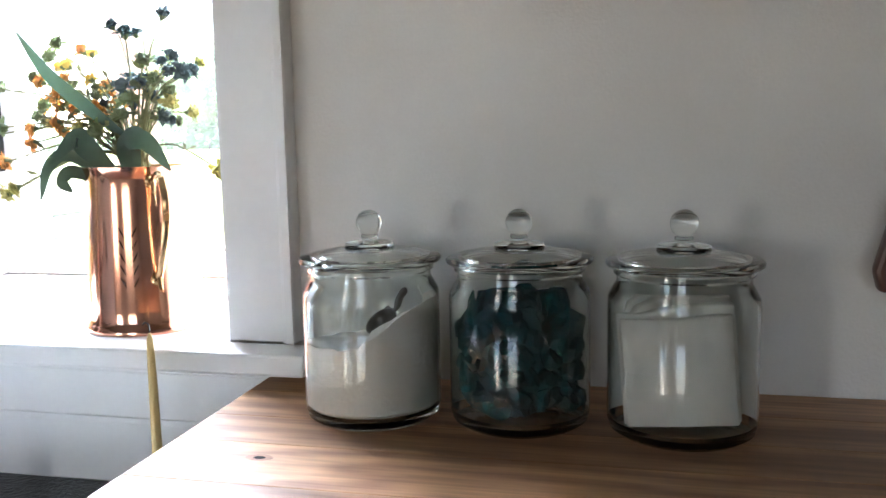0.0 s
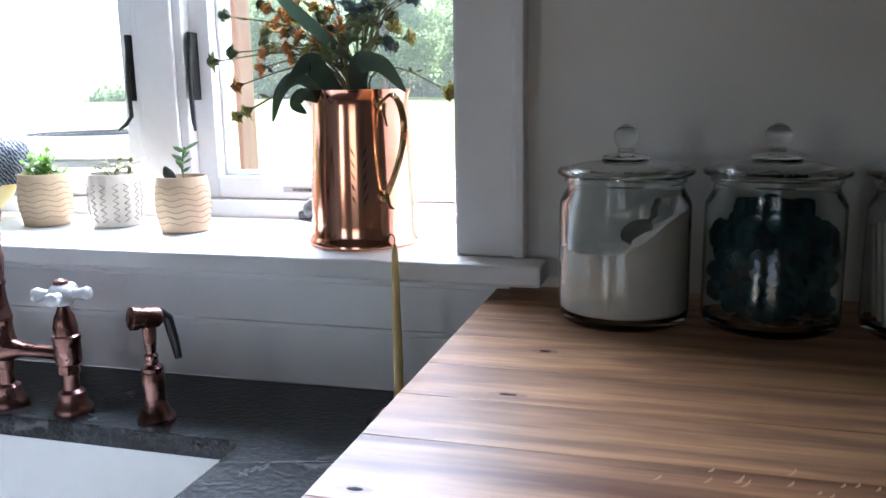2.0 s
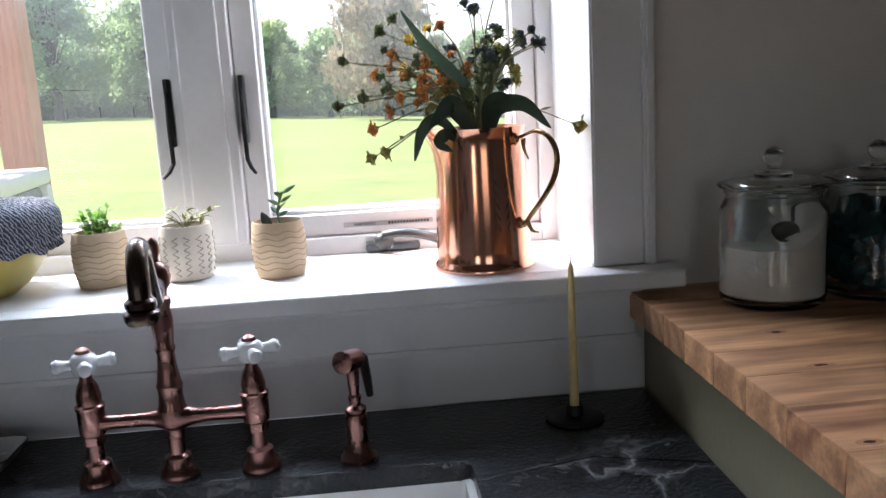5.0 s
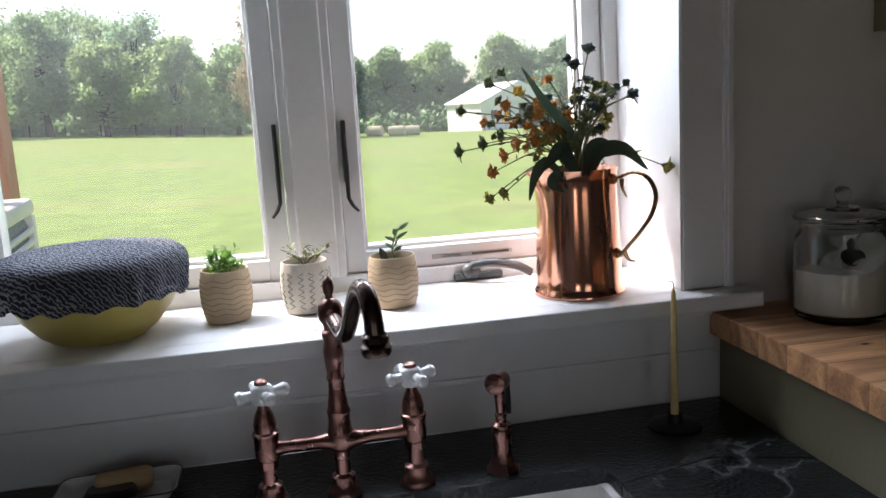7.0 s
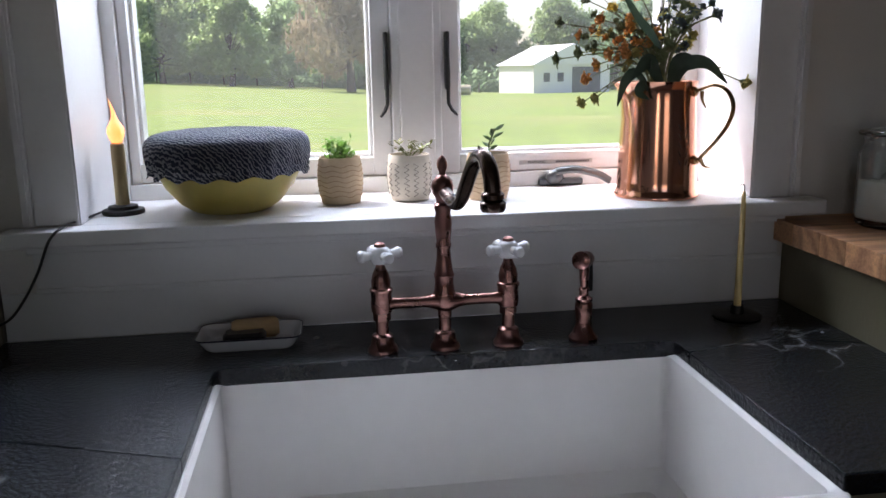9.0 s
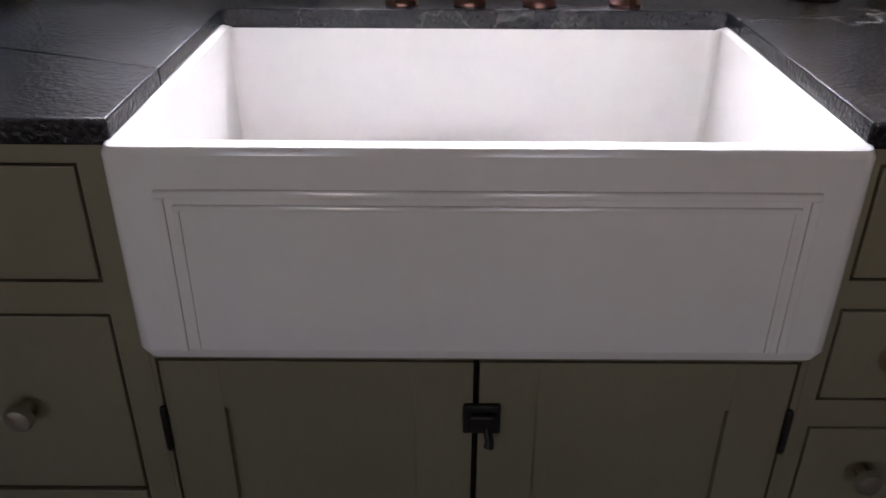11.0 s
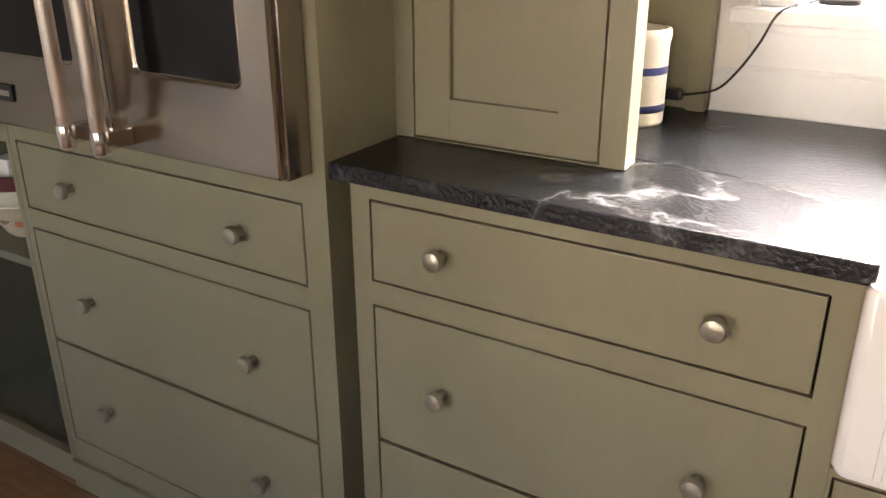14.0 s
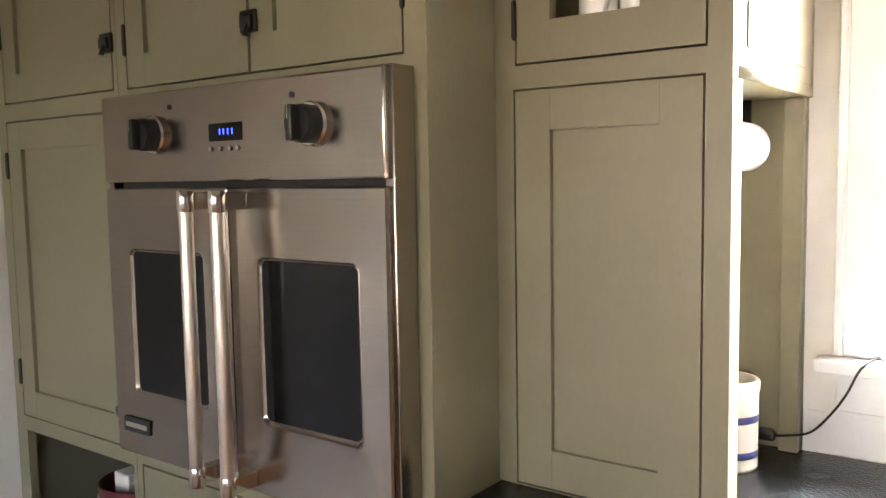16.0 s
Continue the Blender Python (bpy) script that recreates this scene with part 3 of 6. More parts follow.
def carcass(parent, x0, x1, y0, y1, z0, z1):
    t = 0.018
    for a in (x0, x1 - t):
        part("side_panel", boxes((a, a + t, y0, y1, z0, z1)), SAGE, parent)
    part("bottom_panel", boxes((x0 + t, x1 - t, y0, y1, z0, z0 + t)), SAGE, parent)
    part("top_panel", boxes((x0 + t, x1 - t, y0, y1, z1 - t, z1)), SAGE, parent)
    part("back_panel", boxes((x0 + t, x1 - t, y1 - t, y1, z0 + t, z1 - t)), SAGE, parent)


def latch(parent, x, y, z):
    bm = boxes((x - 0.021, x + 0.021, y - 0.007, y, z - 0.02, z + 0.02), bevel=0.002)
    box(bm, x - 0.014, x + 0.016, y - 0.015, y - 0.007, z - 0.013, z + 0.011, 0.003)
    tube([(x + 0.006, y - 0.012, z - 0.006), (x + 0.009, y - 0.02, z - 0.02), (x + 0.008, y - 0.022, z - 0.027)], [0.004, 0.005, 0.006], 8, bm)
    part("latch", bm, IRON, parent, "black iron cupboard latch")


def hinge(parent, x, y, z, h=0.055):
    bm = lathe([(0, -h / 2 - 0.006), (0.003, -h / 2 - 0.004), (0.0045, -h / 2), (0.0045, h / 2), (0.003, h / 2 + 0.004), (0, h / 2 + 0.006)], 10, (x, y - 0.003, z))
    part("hinge", bm, IRON, parent, "black butt hinge")


def base_unit(name, x0, x1, fronts, label, y=FACE, top=CZ - 0.001):
    c = thing(name, ((x0 + x1) / 2, 0.8, 0), label, "cabinet", "sage green base cabinets")
    carcass(c, x0, x1, y + 0.02, W - 0.002, 0.09, top)
    part("face_frame", holed(x0, x1, 0.09, top, y, fronts), SAGE, c)
    part("toe_kick", boxes((x0, x1, y + 0.06, y + 0.075, 0.0, 0.09)), SAGE_SHADED, c)
    # A dark sheet behind the fronts paints the shade in their gaps.
    part("gap_shade_sheet", boxes((x0 + 0.02, x1 - 0.02, y + 0.0205, y + 0.024, 0.11, min(top, CZ - 0.03) - 0.003)), GAP, c, "near-black sheet standing in for the shade in the gaps")
    return c


# three-drawer unit beside the oven
DX0, DX1 = -1.763, -1.127
FR = [(DX0, DX1, 0.733, 0.867), (DX0, DX1, 0.443, 0.694), (DX0, DX1, 0.19, 0.443)]
unit = base_unit("drawer_cabinet", -1.797, -1.095, FR, "sage green three-drawer base cabinet with pewter knobs")
for x0, x1, z0, z1 in FR:
    d = front("drawer", unit, x0, x1, z0, z1, FACE)
    for x in (-1.637, -1.243):
        knob(d, x, FACE, (z0 + z1) / 2 + 0.002)

# sink base with two doors
FR = [(-1.09, -0.737, 0.215, 0.637), (-0.737, -0.382, 0.215, 0.637)]
unit = base_unit("sink_cabinet", -1.0945, -0.3745, FR, "sage green two-door cabinet below the sink", top=0.649)
for k, (x0, x1, z0, z1) in enumerate(FR):
    d = front("door", unit, x0, x1, z0, z1, FACE, panel=0.065)
    hx = x0 if k == 0 else x1
    hinge(d, hx, FACE, 0.54)
    hinge(d, hx, FACE, 0.305)
latch(unit, -0.73, FACE, 0.558)

# narrow drawers at the other side of the sink
FR = [(-0.356, -0.13, 0.74, 0.87), (-0.356, -0.13, 0.584, 0.706), (-0.356, -0.13, 0.42, 0.546), (-0.356, -0.13, 0.19, 0.382)]
unit = base_unit("drawer_cabinet", -0.374, -0.094, FR, "narrow sage green four-drawer base cabinet")
for x0, x1, z0, z1 in FR:
    d = front("drawer", unit, x0, x1, z0, z1, FACE)
    knob(d, -0.282, FACE, (z0 + z1) / 2)

# ---- oven tower ----
OX0, OX1, OF = -2.645, -1.833, 0.515
tower = thing("oven_cabinet", ((OX0 + OX1) / 2, 0.83, 0), "tall sage green cabinet housing the wall oven", "cabinet")
OFR = [(-2.626, -1.882, 0.698, 0.842), (-2.626, -1.882, 0.395, 0.657), (-2.626, -1.882, 0.135, 0.395)]
UFR = [(-2.612, -2.231, 1.635, 2.32), (-2.231, -1.876, 1.635, 2.32)]
part("face_frame", holed(OX0, OX1, 0.0, 2.45, OF, OFR + UFR + [(-2.58, -1.876, 0.93, 1.59)]), SAGE, tower)
carcass(tower, OX0, OX1, OF + 0.02, W - 0.002, 0.0, 2.45)
# Drawer and door gaps get their shade from near-black sheets.
for z0, z1 in ((0.06, 0.86), (1.62, 2.4)):
    part("gap_shade_sheet", boxes((OX0 + 0.02, OX1 - 0.02, OF + 0.021, OF + 0.024, z0, z1)), GAP, tower, "near-black sheet standing in for the shade in the gaps")
part("plinth", boxes((OX0, OX1, OF - 0.012, OF - 0.0005, 0.0, 0.075), bevel=0.003), SAGE, tower)
for x0, x1, z0, z1 in OFR:
    d = front("drawer", tower, x0, x1, z0, z1, OF)
    for x in (-2.021, -2.467):
        knob(d, x, OF, (z0 + z1) / 2 - 0.002)
for k, (x0, x1, z0, z1) in enumerate(UFR):
    d = front("door", tower, x0, x1, z0, z1, OF, panel=0.06)
    hinge(d, x0 if k == 0 else x1, OF, 1.735)
latch(tower, -2.226, OF, 1.726)

# ---- left tall cupboard with an open niche ----
NX0, NX1 = -3.168, -2.6465
cup = thing("tall_cabinet", (-2.97, 0.83, 0), "tall sage green cupboard with an open niche below", "cabinet")
LFR = [(-3.13, -2.66, 0.867, 1.596), (-3.13, -2.66, 1.637, 2.32)]
part("face_frame", holed(NX0, NX1, 0.0, 2.45, OF, LFR + [(-3.12, -2.66, 0.075, 0.832)]), SAGE, cup)
# The niche's panels and shelf carry their shade in a darker sage.
t = 0.018
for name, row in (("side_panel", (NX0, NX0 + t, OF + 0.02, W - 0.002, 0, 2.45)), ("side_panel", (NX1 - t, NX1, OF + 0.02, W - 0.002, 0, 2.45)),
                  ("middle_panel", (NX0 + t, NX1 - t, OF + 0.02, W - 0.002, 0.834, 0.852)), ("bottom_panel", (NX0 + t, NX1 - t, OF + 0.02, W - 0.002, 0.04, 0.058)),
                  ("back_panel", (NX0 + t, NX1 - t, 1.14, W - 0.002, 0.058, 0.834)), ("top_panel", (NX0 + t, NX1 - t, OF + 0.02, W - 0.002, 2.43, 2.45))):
    part(name, boxes(row), SAGE_SHADED, cup)
part("shelf", boxes((NX0 + t, NX1 - t, OF + 0.022, 1.139, 0.538, 0.558), bevel=0.002), SAGE_SHADED, cup)
# Sheet coloured near black for the shade round the doors.
part("gap_shade_sheet", boxes((NX0 + 0.02, NX1 - 0.02, OF + 0.021, OF + 0.024, 0.84, 2.4)), GAP, cup, "near-black sheet standing in for the shade in the gaps")
for k, (x0, x1, z0, z1) in enumerate(LFR):
    d = front("door", cup, x0, x1, z0, z1, OF, panel=0.06)
    hinge(d, x0, OF, 1.49 if k == 0 else 1.8)
    if k == 0:
        hinge(d, x0, OF, 0.98)
latch(cup, -2.675, OF, 1.736)
part("finger_hole", lathe([(0, 0.0), (0.011, 0.0), (0.013, 0.0008), (0, 0.0012)], 20, (-2.705, OF - 0.0005, 0.945), turn=pose(0, 0, 0, 90)), BLACK, cup, "small dark finger hole in the door")

# ---- hutch on the counter ----
HX0, HX1, HF = -1.832, -1.436, 0.702
hutch = thing("hutch_cabinet", (-1.66, 0.93, COUNTER), "sage green hutch cabinet standing on the counter, open at its side", "cabinet")
HZ = COUNTER + 0.001
HFR = [(-1.797, -1.475, HZ + 0.002, 1.588)]
HUP = [(-1.793, -1.472, 1.626, 2.32)]
part("face_frame", holed(HX0, HX1, HZ, 2.45, HF, HFR + HUP), SAGE, hutch)
for name, row in (("side_panel", (HX0, HX0 + 0.018, HF + 0.02, W - 0.002, HZ, 2.45)), ("bottom_panel", (HX0 + 0.018, HX1, HF + 0.02, W - 0.002, 1.58, 1.598)),
                  ("back_panel", (HX0 + 0.018, HX1 - 0.006, 1.145, W - 0.002, HZ, 1.58)), ("side_panel", (HX1 - 0.018, HX1, HF + 0.02, 1.145, 1.598, 2.45)),
                  ("back_panel", (HX0 + 0.018, HX1, 1.145, W - 0.002, 1.598, 2.45)), ("top_panel", (HX0 + 0.018, HX1 - 0.018, HF + 0.02, 1.145, 2.43, 2.45))):
    part(name, boxes(row), SAGE, hutch)
part("back_stile", boxes((HX1 - 0.04, HX1 - 0.006, 1.125, 1.1445, HZ, 1.5795), bevel=0.001), SAGE, hutch)
part("front_return", boxes((HX1 - 0.02, HX1 - 0.0005, HF + 0.0205, HF + 0.045, HZ, 1.5795), bevel=0.001), SAGE, hutch)
d = front("door", hutch, *HFR[0], HF, panel=0.065)
part("finger_nail_mark", boxes((-1.745, -1.7435, HF + 0.0084, HF + 0.0092, 1.045, 1.051)), BLACK, d, smooth=False)
d2x0, d2x1, d2z0, d2z1 = HUP[0][0] + 0.0035, HUP[0][1] - 0.0035, HUP[0][2] + 0.0035, HUP[0][3] - 0.0035
d = part("glass_door", boxes((d2x0 + 0.06, d2x1 - 0.098, HF + 0.008, HF + 0.011, d2z0 + 0.063, d2z1 - 0.058)), PANE, hutch, "glazed cabinet door with a painted frame", smooth=False)
d.visible_shadow = False
stiles_and_rails(d, d2x0, d2x1, d2z0, d2z1, HF, 0.062, 0.1)
hinge(d, HUP[0][0], HF, 1.70)
sd = part("side_door", boxes((HX1 + 0.001, HX1 + 0.003, HF + 0.06, 1.135, 1.626, 2.32), bevel=0.001), SAGE, hutch)
part("shelf", boxes((HX0 + 0.02, HX1 - 0.02, HF + 0.03, 1.14, 1.676, 1.692)), SAGE_SHADED, hutch)

# ---- wall oven ----
oven = thing("wall_oven", (-2.246, 0.5, 0.86), "stainless steel french-door wall oven with two tall handles", "oven")
VX0, VX1, VF = -2.603, -1.862, 0.449
part("body", boxes((-2.578, -1.882, 0.474, 1.1, 0.932, 1.588)), BLACK, oven)
part("trim_frame", boxes((VX0 - 0.006, VX0 + 0.01, 0.462, OF - 0.0005, 0.895, 1.615), (VX1 - 0.012, VX1 + 0.006, 0.462, OF - 0.0005, 0.895, 1.615), (VX0 + 0.01, VX1 - 0.012, 0.47, OF - 0.0005, 0.895, 0.93), (VX0 + 0.01, VX1 - 0.012, 0.47, OF - 0.0005, 1.595, 1.615), bevel=0.002), STEEL, oven)
panel = part("control_panel", boxes((VX0, VX1, VF, 0.4695, 1.445, 1.613), bevel=0.004), STEEL, oven)
part("display", boxes((-2.268, -2.18, VF - 0.0015, VF + 0.001, 1.515, 1.546), bevel=0.001), BLACKGLASS, panel, "black oven clock display")
BLUE = glow(mat("blue_digits", (0.05, 0.1, 0.6), 0.4), (0.03, 0.1, 1.0), 0.15)
for k, x in enumerate((-2.238, -2.228, -2.216, -2.205)):
    part("digit", boxes((x, x + 0.0025, VF - 0.0024, VF - 0.0016, 1.526, 1.536)), BLUE, panel, "glowing blue digit", smooth=False)
for x in (-2.264, -2.238, -2.212, -2.192):
    part("button", lathe([(0.004, 0), (0.004, 0.003), (0, 0.0035)], 10, (x, VF, 1.502), turn=pose(0, 0, 0, 90)), CHROME, panel)
for x in (-2.425, -2.008):
    ring = part("dial_bezel", lathe([(0.036, 0), (0.036, 0.008), (0.033, 0.012), (0.0, 0.012)], 36, (x, VF, 1.533), turn=pose(0, 0, 0, 90)), CHROME, panel, "polished dial bezel")
    bm = lathe([(0.03, 0), (0.03, 0.02), (0.027, 0.026), (0, 0.026)], 32, (x, VF - 0.012, 1.533), turn=pose(0, 0, 0, 90))
    box(bm, x - 0.0075, x + 0.0075, VF - 0.056, VF - 0.036, 1.505, 1.561, 0.004)
    dial = part("dial", bm, BLACK, panel, "black oven dial")
    part("pointer", boxes((x - 0.001, x + 0.001, VF - 0.0568, VF - 0.0558, 1.539, 1.559)), CHROME, dial, smooth=False)
    part("indicator", lathe([(0.005, 0), (0.005, 0.002), (0.0, 0.004)], 12, (x + 0.045 if x < -2.2 else x - 0.048, VF, 1.582), turn=pose(0, 0, 0, 90)), BLACK, panel)
SPLIT = -2.228
def oven_door(x0, x1, w0, w1):
    z0, z1 = 0.898, 1.434
    y = VF
    bm = bmesh.new()
    wz0, wz1, r = 1.032, 1.309, 0.012
    def ring(a0, a1, b0, b1, yy, rr):
        pts = corner(a1 - rr, b1 - rr, 0, rr) + corner(a0 + rr, b1 - rr, 90, rr) + corner(a0 + rr, b0 + rr, 180, rr) + corner(a1 - rr, b0 + rr, 270, rr)
        return [bm.verts.new((x, yy, z)) for x, z in pts]
    rows = [ring(x0, x1, z0, z1, 0.4695, 0.003), ring(x0, x1, z0, z1, y + 0.003, 0.003), ring(x0 + 0.003, x1 - 0.003, z0 + 0.003, z1 - 0.003, y, 0.003),
            ring(x0 + 0.022, x1 - 0.022, z0 + 0.03, z1 - 0.03, y, 0.006), ring(w0 - 0.012, w1 + 0.012, wz0 - 0.012, wz1 + 0.012, y + 0.0035, 0.016), ring(w0 - 0.007, w1 + 0.007, wz0 - 0.007, wz1 + 0.007, y + 0.002, 0.015), ring(w0 - 0.003, w1 + 0.003, wz0 - 0.003, wz1 + 0.003, y + 0.007, r), ring(w0, w1, wz0, wz1, y + 0.008, r)]
    for a, b in zip(rows, rows[1:]):
        for i in range(len(a)):
            j = (i + 1) % len(a)
            bm.faces.new((a[i], a[j], b[j], b[i]))
    bm.faces.new(rows[0])
    d = part("oven_door", bm, STEEL, oven, "brushed steel oven door with a dark window")
    bm = bmesh.new()
    bm.faces.new(ring_at(bm, w0 - 0.001, w1 + 0.001, wz0 - 0.001, wz1 + 0.001, y + 0.0072, r))
    part("oven_window", bm, BLACKGLASS, d, "black oven glass")
    return d
def ring_at(bm, a0, a1, b0, b1, yy, rr):
    pts = corner(a1 - rr, b1 - rr, 0, rr) + corner(a0 + rr, b1 - rr, 90, rr) + corner(a0 + rr, b0 + rr, 180, rr) + corner(a1 - rr, b0 + rr, 270, rr)
    return [bm.verts.new((x, yy, z)) for x, z in pts]
dl = oven_door(VX0, SPLIT - 0.002, -2.528, -2.31)
dr = oven_door(SPLIT + 0.002, VX1, -2.15, -1.931)
for d, x in ((dl, -2.27), (dr, -2.185)):
    h = part("handle", lathe([(0, 0.902), (0.011, 0.902), (0.0125, 0.905), (0.0125, 1.422), (0.011, 1.428), (0, 1.428)], 24, (x, 0.394, 0)), SATIN, d, "tall tubular steel handle")
    for z in (0.925, 1.412):
        part("handle_cap", lathe([(0.0135, -0.018), (0.0145, -0.016), (0.0145, 0.016), (0.0135, 0.018), (0.0, 0.018)], 24, (x, 0.394, z)), CHROME, h, "polished handle end cap")
        part("handle_mount", boxes((x - 0.0115, x + 0.0115, 0.39, VF - 0.0003, z - 0.015, z + 0.015), bevel=0.002), CHROME, h)
badge = part("badge", boxes((-2.575, -2.489, VF - 0.003, VF - 0.0002, 0.944, 0.974), bevel=0.001), BLACK, dl, "small black maker's badge")
part("badge_bar", boxes((-2.568, -2.496, VF - 0.0038, VF - 0.0031, 0.954, 0.964)), CHROME, badge, smooth=False)

# ---- wooden counter ----
WX0, WTOP = -0.118, 1.067
island = thing("wood_cabinet", (0.55, 0.86, 0), "sage green cabinet carrying the oak worktop", "cabinet")
carcass(island, -0.093, 1.3, 0.53, W - 0.002, 0.0, 1.027)
part("face_frame", boxes((-0.093, 1.3, 0.512, 0.5295, 0.0, 1.027), bevel=0.001), SAGE, island)
worktop = thing("worktop", (0.55, 0.83, 1.028), "thick oiled oak worktop of joined staves", "worktop")
edges = [0.49, 0.595, 0.69, 0.774, 0.853, 0.94, 1.01, 1.09, W - 0.001]
cuts = [(0.62,), (0.9,), (0.45,), (1.02,), (0.7,), (0.95,), (0.55,), (0.8,)]
for k, (a, b) in enumerate(zip(edges, edges[1:])):
    xs = [WX0, *cuts[k], 1.32]
    for x0, x1 in zip(xs, xs[1:]):
        bm = boxes((0, x1 - x0 - 0.0004, 0, b - a - 0.0005, 1.028, WTOP), bevel=0.0009)
        st = part("stave", bm, TOP, worktop)
        st.location = st.location + Vector((x0, a, 0))

wallcab = thing("wall_cabinet", (0.74, 1.01, 1.5), "sage green wall cabinet above the worktop", "cabinet")
carcass(wallcab, 0.18, 1.3, 0.88, W - 0.002, 1.5, 2.35)
part("door", boxes((0.18, 0.738, 0.86, 0.8795, 1.5, 2.35), bevel=0.001), SAGE, wallcab)
part("door", boxes((0.742, 1.3, 0.86, 0.8795, 1.5, 2.35), bevel=0.001), SAGE, wallcab)

# ---- outdoors ----
GRASS = mat("meadow_grass", (0.2, 0.28, 0.055), 0.95, 0, 0.4, 1.6, 0.8, 14)
gn, gl = GRASS.node_tree.nodes, GRASS.node_tree.links
gt, gp, gr, gm = gn.new("ShaderNodeTexCoord"), gn.new("ShaderNodeTexNoise"), gn.new("ShaderNodeMapRange"), gn.new("ShaderNodeMix")
gs = gn.new("ShaderNodeMapping")
gs.inputs["Scale"].default_value = (0.22, 0.5, 1)
gl.new(gt.outputs["Object"], gs.inputs[0])
gl.new(gs.outputs[0], gp.inputs["Vector"])
gp.inputs["Scale"].default_value, gp.inputs["Detail"].default_value = 0.45, 7
gr.inputs[1].default_value, gr.inputs[2].default_value, gr.inputs[4].default_value = 0.5, 0.76, 0.6
gl.new(gp.outputs[0], gr.inputs[0])
gm.data_type = "RGBA"
gm.inputs["B"].default_value = (0.36, 0.31, 0.13, 1)
gl.new(gn["Principled BSDF"].inputs["Base Color"].links[0].from_socket, gm.inputs["A"])
gl.new(gr.outputs[0], gm.inputs["Factor"])
gl.new(gm.outputs["Result"], gn["Principled BSDF"].inputs["Base Color"])
G0 = -0.15


def land(x, y):
    """Height of the meadow, which falls gently to the east."""
    lie = -0.2 - 0.055 * (90 * x / max(y, 10) + 8.5)
    return G0 + min(max(y - 6, 0) / 84, 1.0) ** 1.5 * min(max(lie, -1.5), 0.9)


bm = bmesh.new()
east = [-900, -300, -150] + [-90 + 6 * k for k in range(31)] + [150, 300, 900]
north = [1.5, 4, 6] + [10 + 5 * k for k in range(24)] + [180, 300, 1500]
net = [[bm.verts.new((x, y, land(x, y))) for x in east] for y in north]
for a, b in zip(net, net[1:]):
    for k in range(len(east) - 1):
        bm.faces.new((a[k], a[k + 1], b[k + 1], b[k]))
rim = [e for e in bm.edges if e.is_boundary]
low = bmesh.ops.extrude_edge_only(bm, edges=rim)
bmesh.ops.translate(bm, vec=(0, 0, -0.6), verts=[v for v in low["geom"] if isinstance(v, bmesh.types.BMVert)])
ground = structure("ground", bm, GRASS, "wide green mown meadow", "ground")

# ---- porch post, air conditioner, barn, bales, trees ----
post = thing("porch_post", (-2.03, 3.77, G0), "reddish cedar porch post with a curved brace", "post")
part("shaft", boxes((-2.045, -1.905, 3.7, 3.84, G0, 2.9), bevel=0.008), POSTWOOD, post)
part("brace", tube(smooth_line([(-1.975, 3.77, 1.7), (-2.08, 3.77, 1.95), (-2.3, 3.77, 2.25), (-2.7, 3.77, 2.5)]), 0.055, 8), POSTWOOD, post)
part("beam", boxes((-5.2, -1.2, 3.69, 3.85, 2.9, 3.1), bevel=0.008), POSTWOOD, post)

AC_PAINT = mat("cream_metal_paint", (0.62, 0.61, 0.57), 0.5, 0, 0.08, 6)
ac = thing("air_conditioner", (-2.07, 2.9, G0), "cream outdoor air conditioner with louvred sides", "air conditioner")
turned = pose(-2.08, 2.92, 0, 0, 0, 6)
def ac_part(name, bm, material, label=""):
    bmesh.ops.transform(bm, matrix=turned, verts=bm.verts)
    return part(name, bm, material, ac, label)
ac_part("pad", boxes((-0.46, 0.46, -0.46, 0.46, G0, G0 + 0.08), bevel=0.01), mat("concrete_pad", (0.4, 0.39, 0.37), 0.9, 0, 0.2, 20, 0.4))
ac_part("body", boxes((-0.375, 0.375, -0.375, 0.375, G0 + 0.08, 1.1), bevel=0.03), mat("shaded_coil", (0.2, 0.2, 0.2), 0.7))
ac_part("top_cover", boxes((-0.4, 0.4, -0.4, 0.4, 1.1, 1.165), bevel=0.02), AC_PAINT)
ac_part("fan_ring", lathe([(0.27, 1.165), (0.3, 1.175), (0.33, 1.172), (0.34, 1.165)], 48), AC_PAINT)
for k in range(7):
    ac_part("grille_ring", lathe([(0.04 + k * 0.036, 1.172), (0.043 + k * 0.036, 1.176), (0.046 + k * 0.036, 1.172), (0.043 + k * 0.036, 1.168), (0.04 + k * 0.036, 1.172)], 36), IRON)
for sx, sy in ((1, 1), (1, -1), (-1, 1), (-1, -1)):
    ac_part("corner_post", boxes(tuple(sorted((sx * 0.34, sx * 0.398))) + tuple(sorted((sy * 0.34, sy * 0.398))) + (G0 + 0.08, 1.1), bevel=0.01), AC_PAINT)
for k in range(26):
    z = G0 + 0.12 + k * 0.043
    for side in range(2):
        bm = boxes((-0.34, 0.34, -0.008, 0.008, -0.012, 0.012), bevel=0.003)
        m = Matrix.Translation((0, -0.388, z)) @ pose(0, 0, 0, 30) if side else Matrix.Translation((0.388, 0, z)) @ pose(0, 0, 0, 0, 0, 90) @ pose(0, 0, 0, 30)
        bmesh.ops.transform(bm, matrix=m, verts=bm.verts)
        ac_part("louvre", bm, AC_PAINT)

BARN_WHITE = mat("white_metal_siding", (0.78, 0.78, 0.77), 0.5, 0, 0.06, 1.5, 0.3, 3, (30, 30, 1))
BX, BY = 21.0, 80.5
barn = thing("barn", (BX, BY, land(BX, BY) - 0.05), "white metal barn with a low gable roof", "barn")
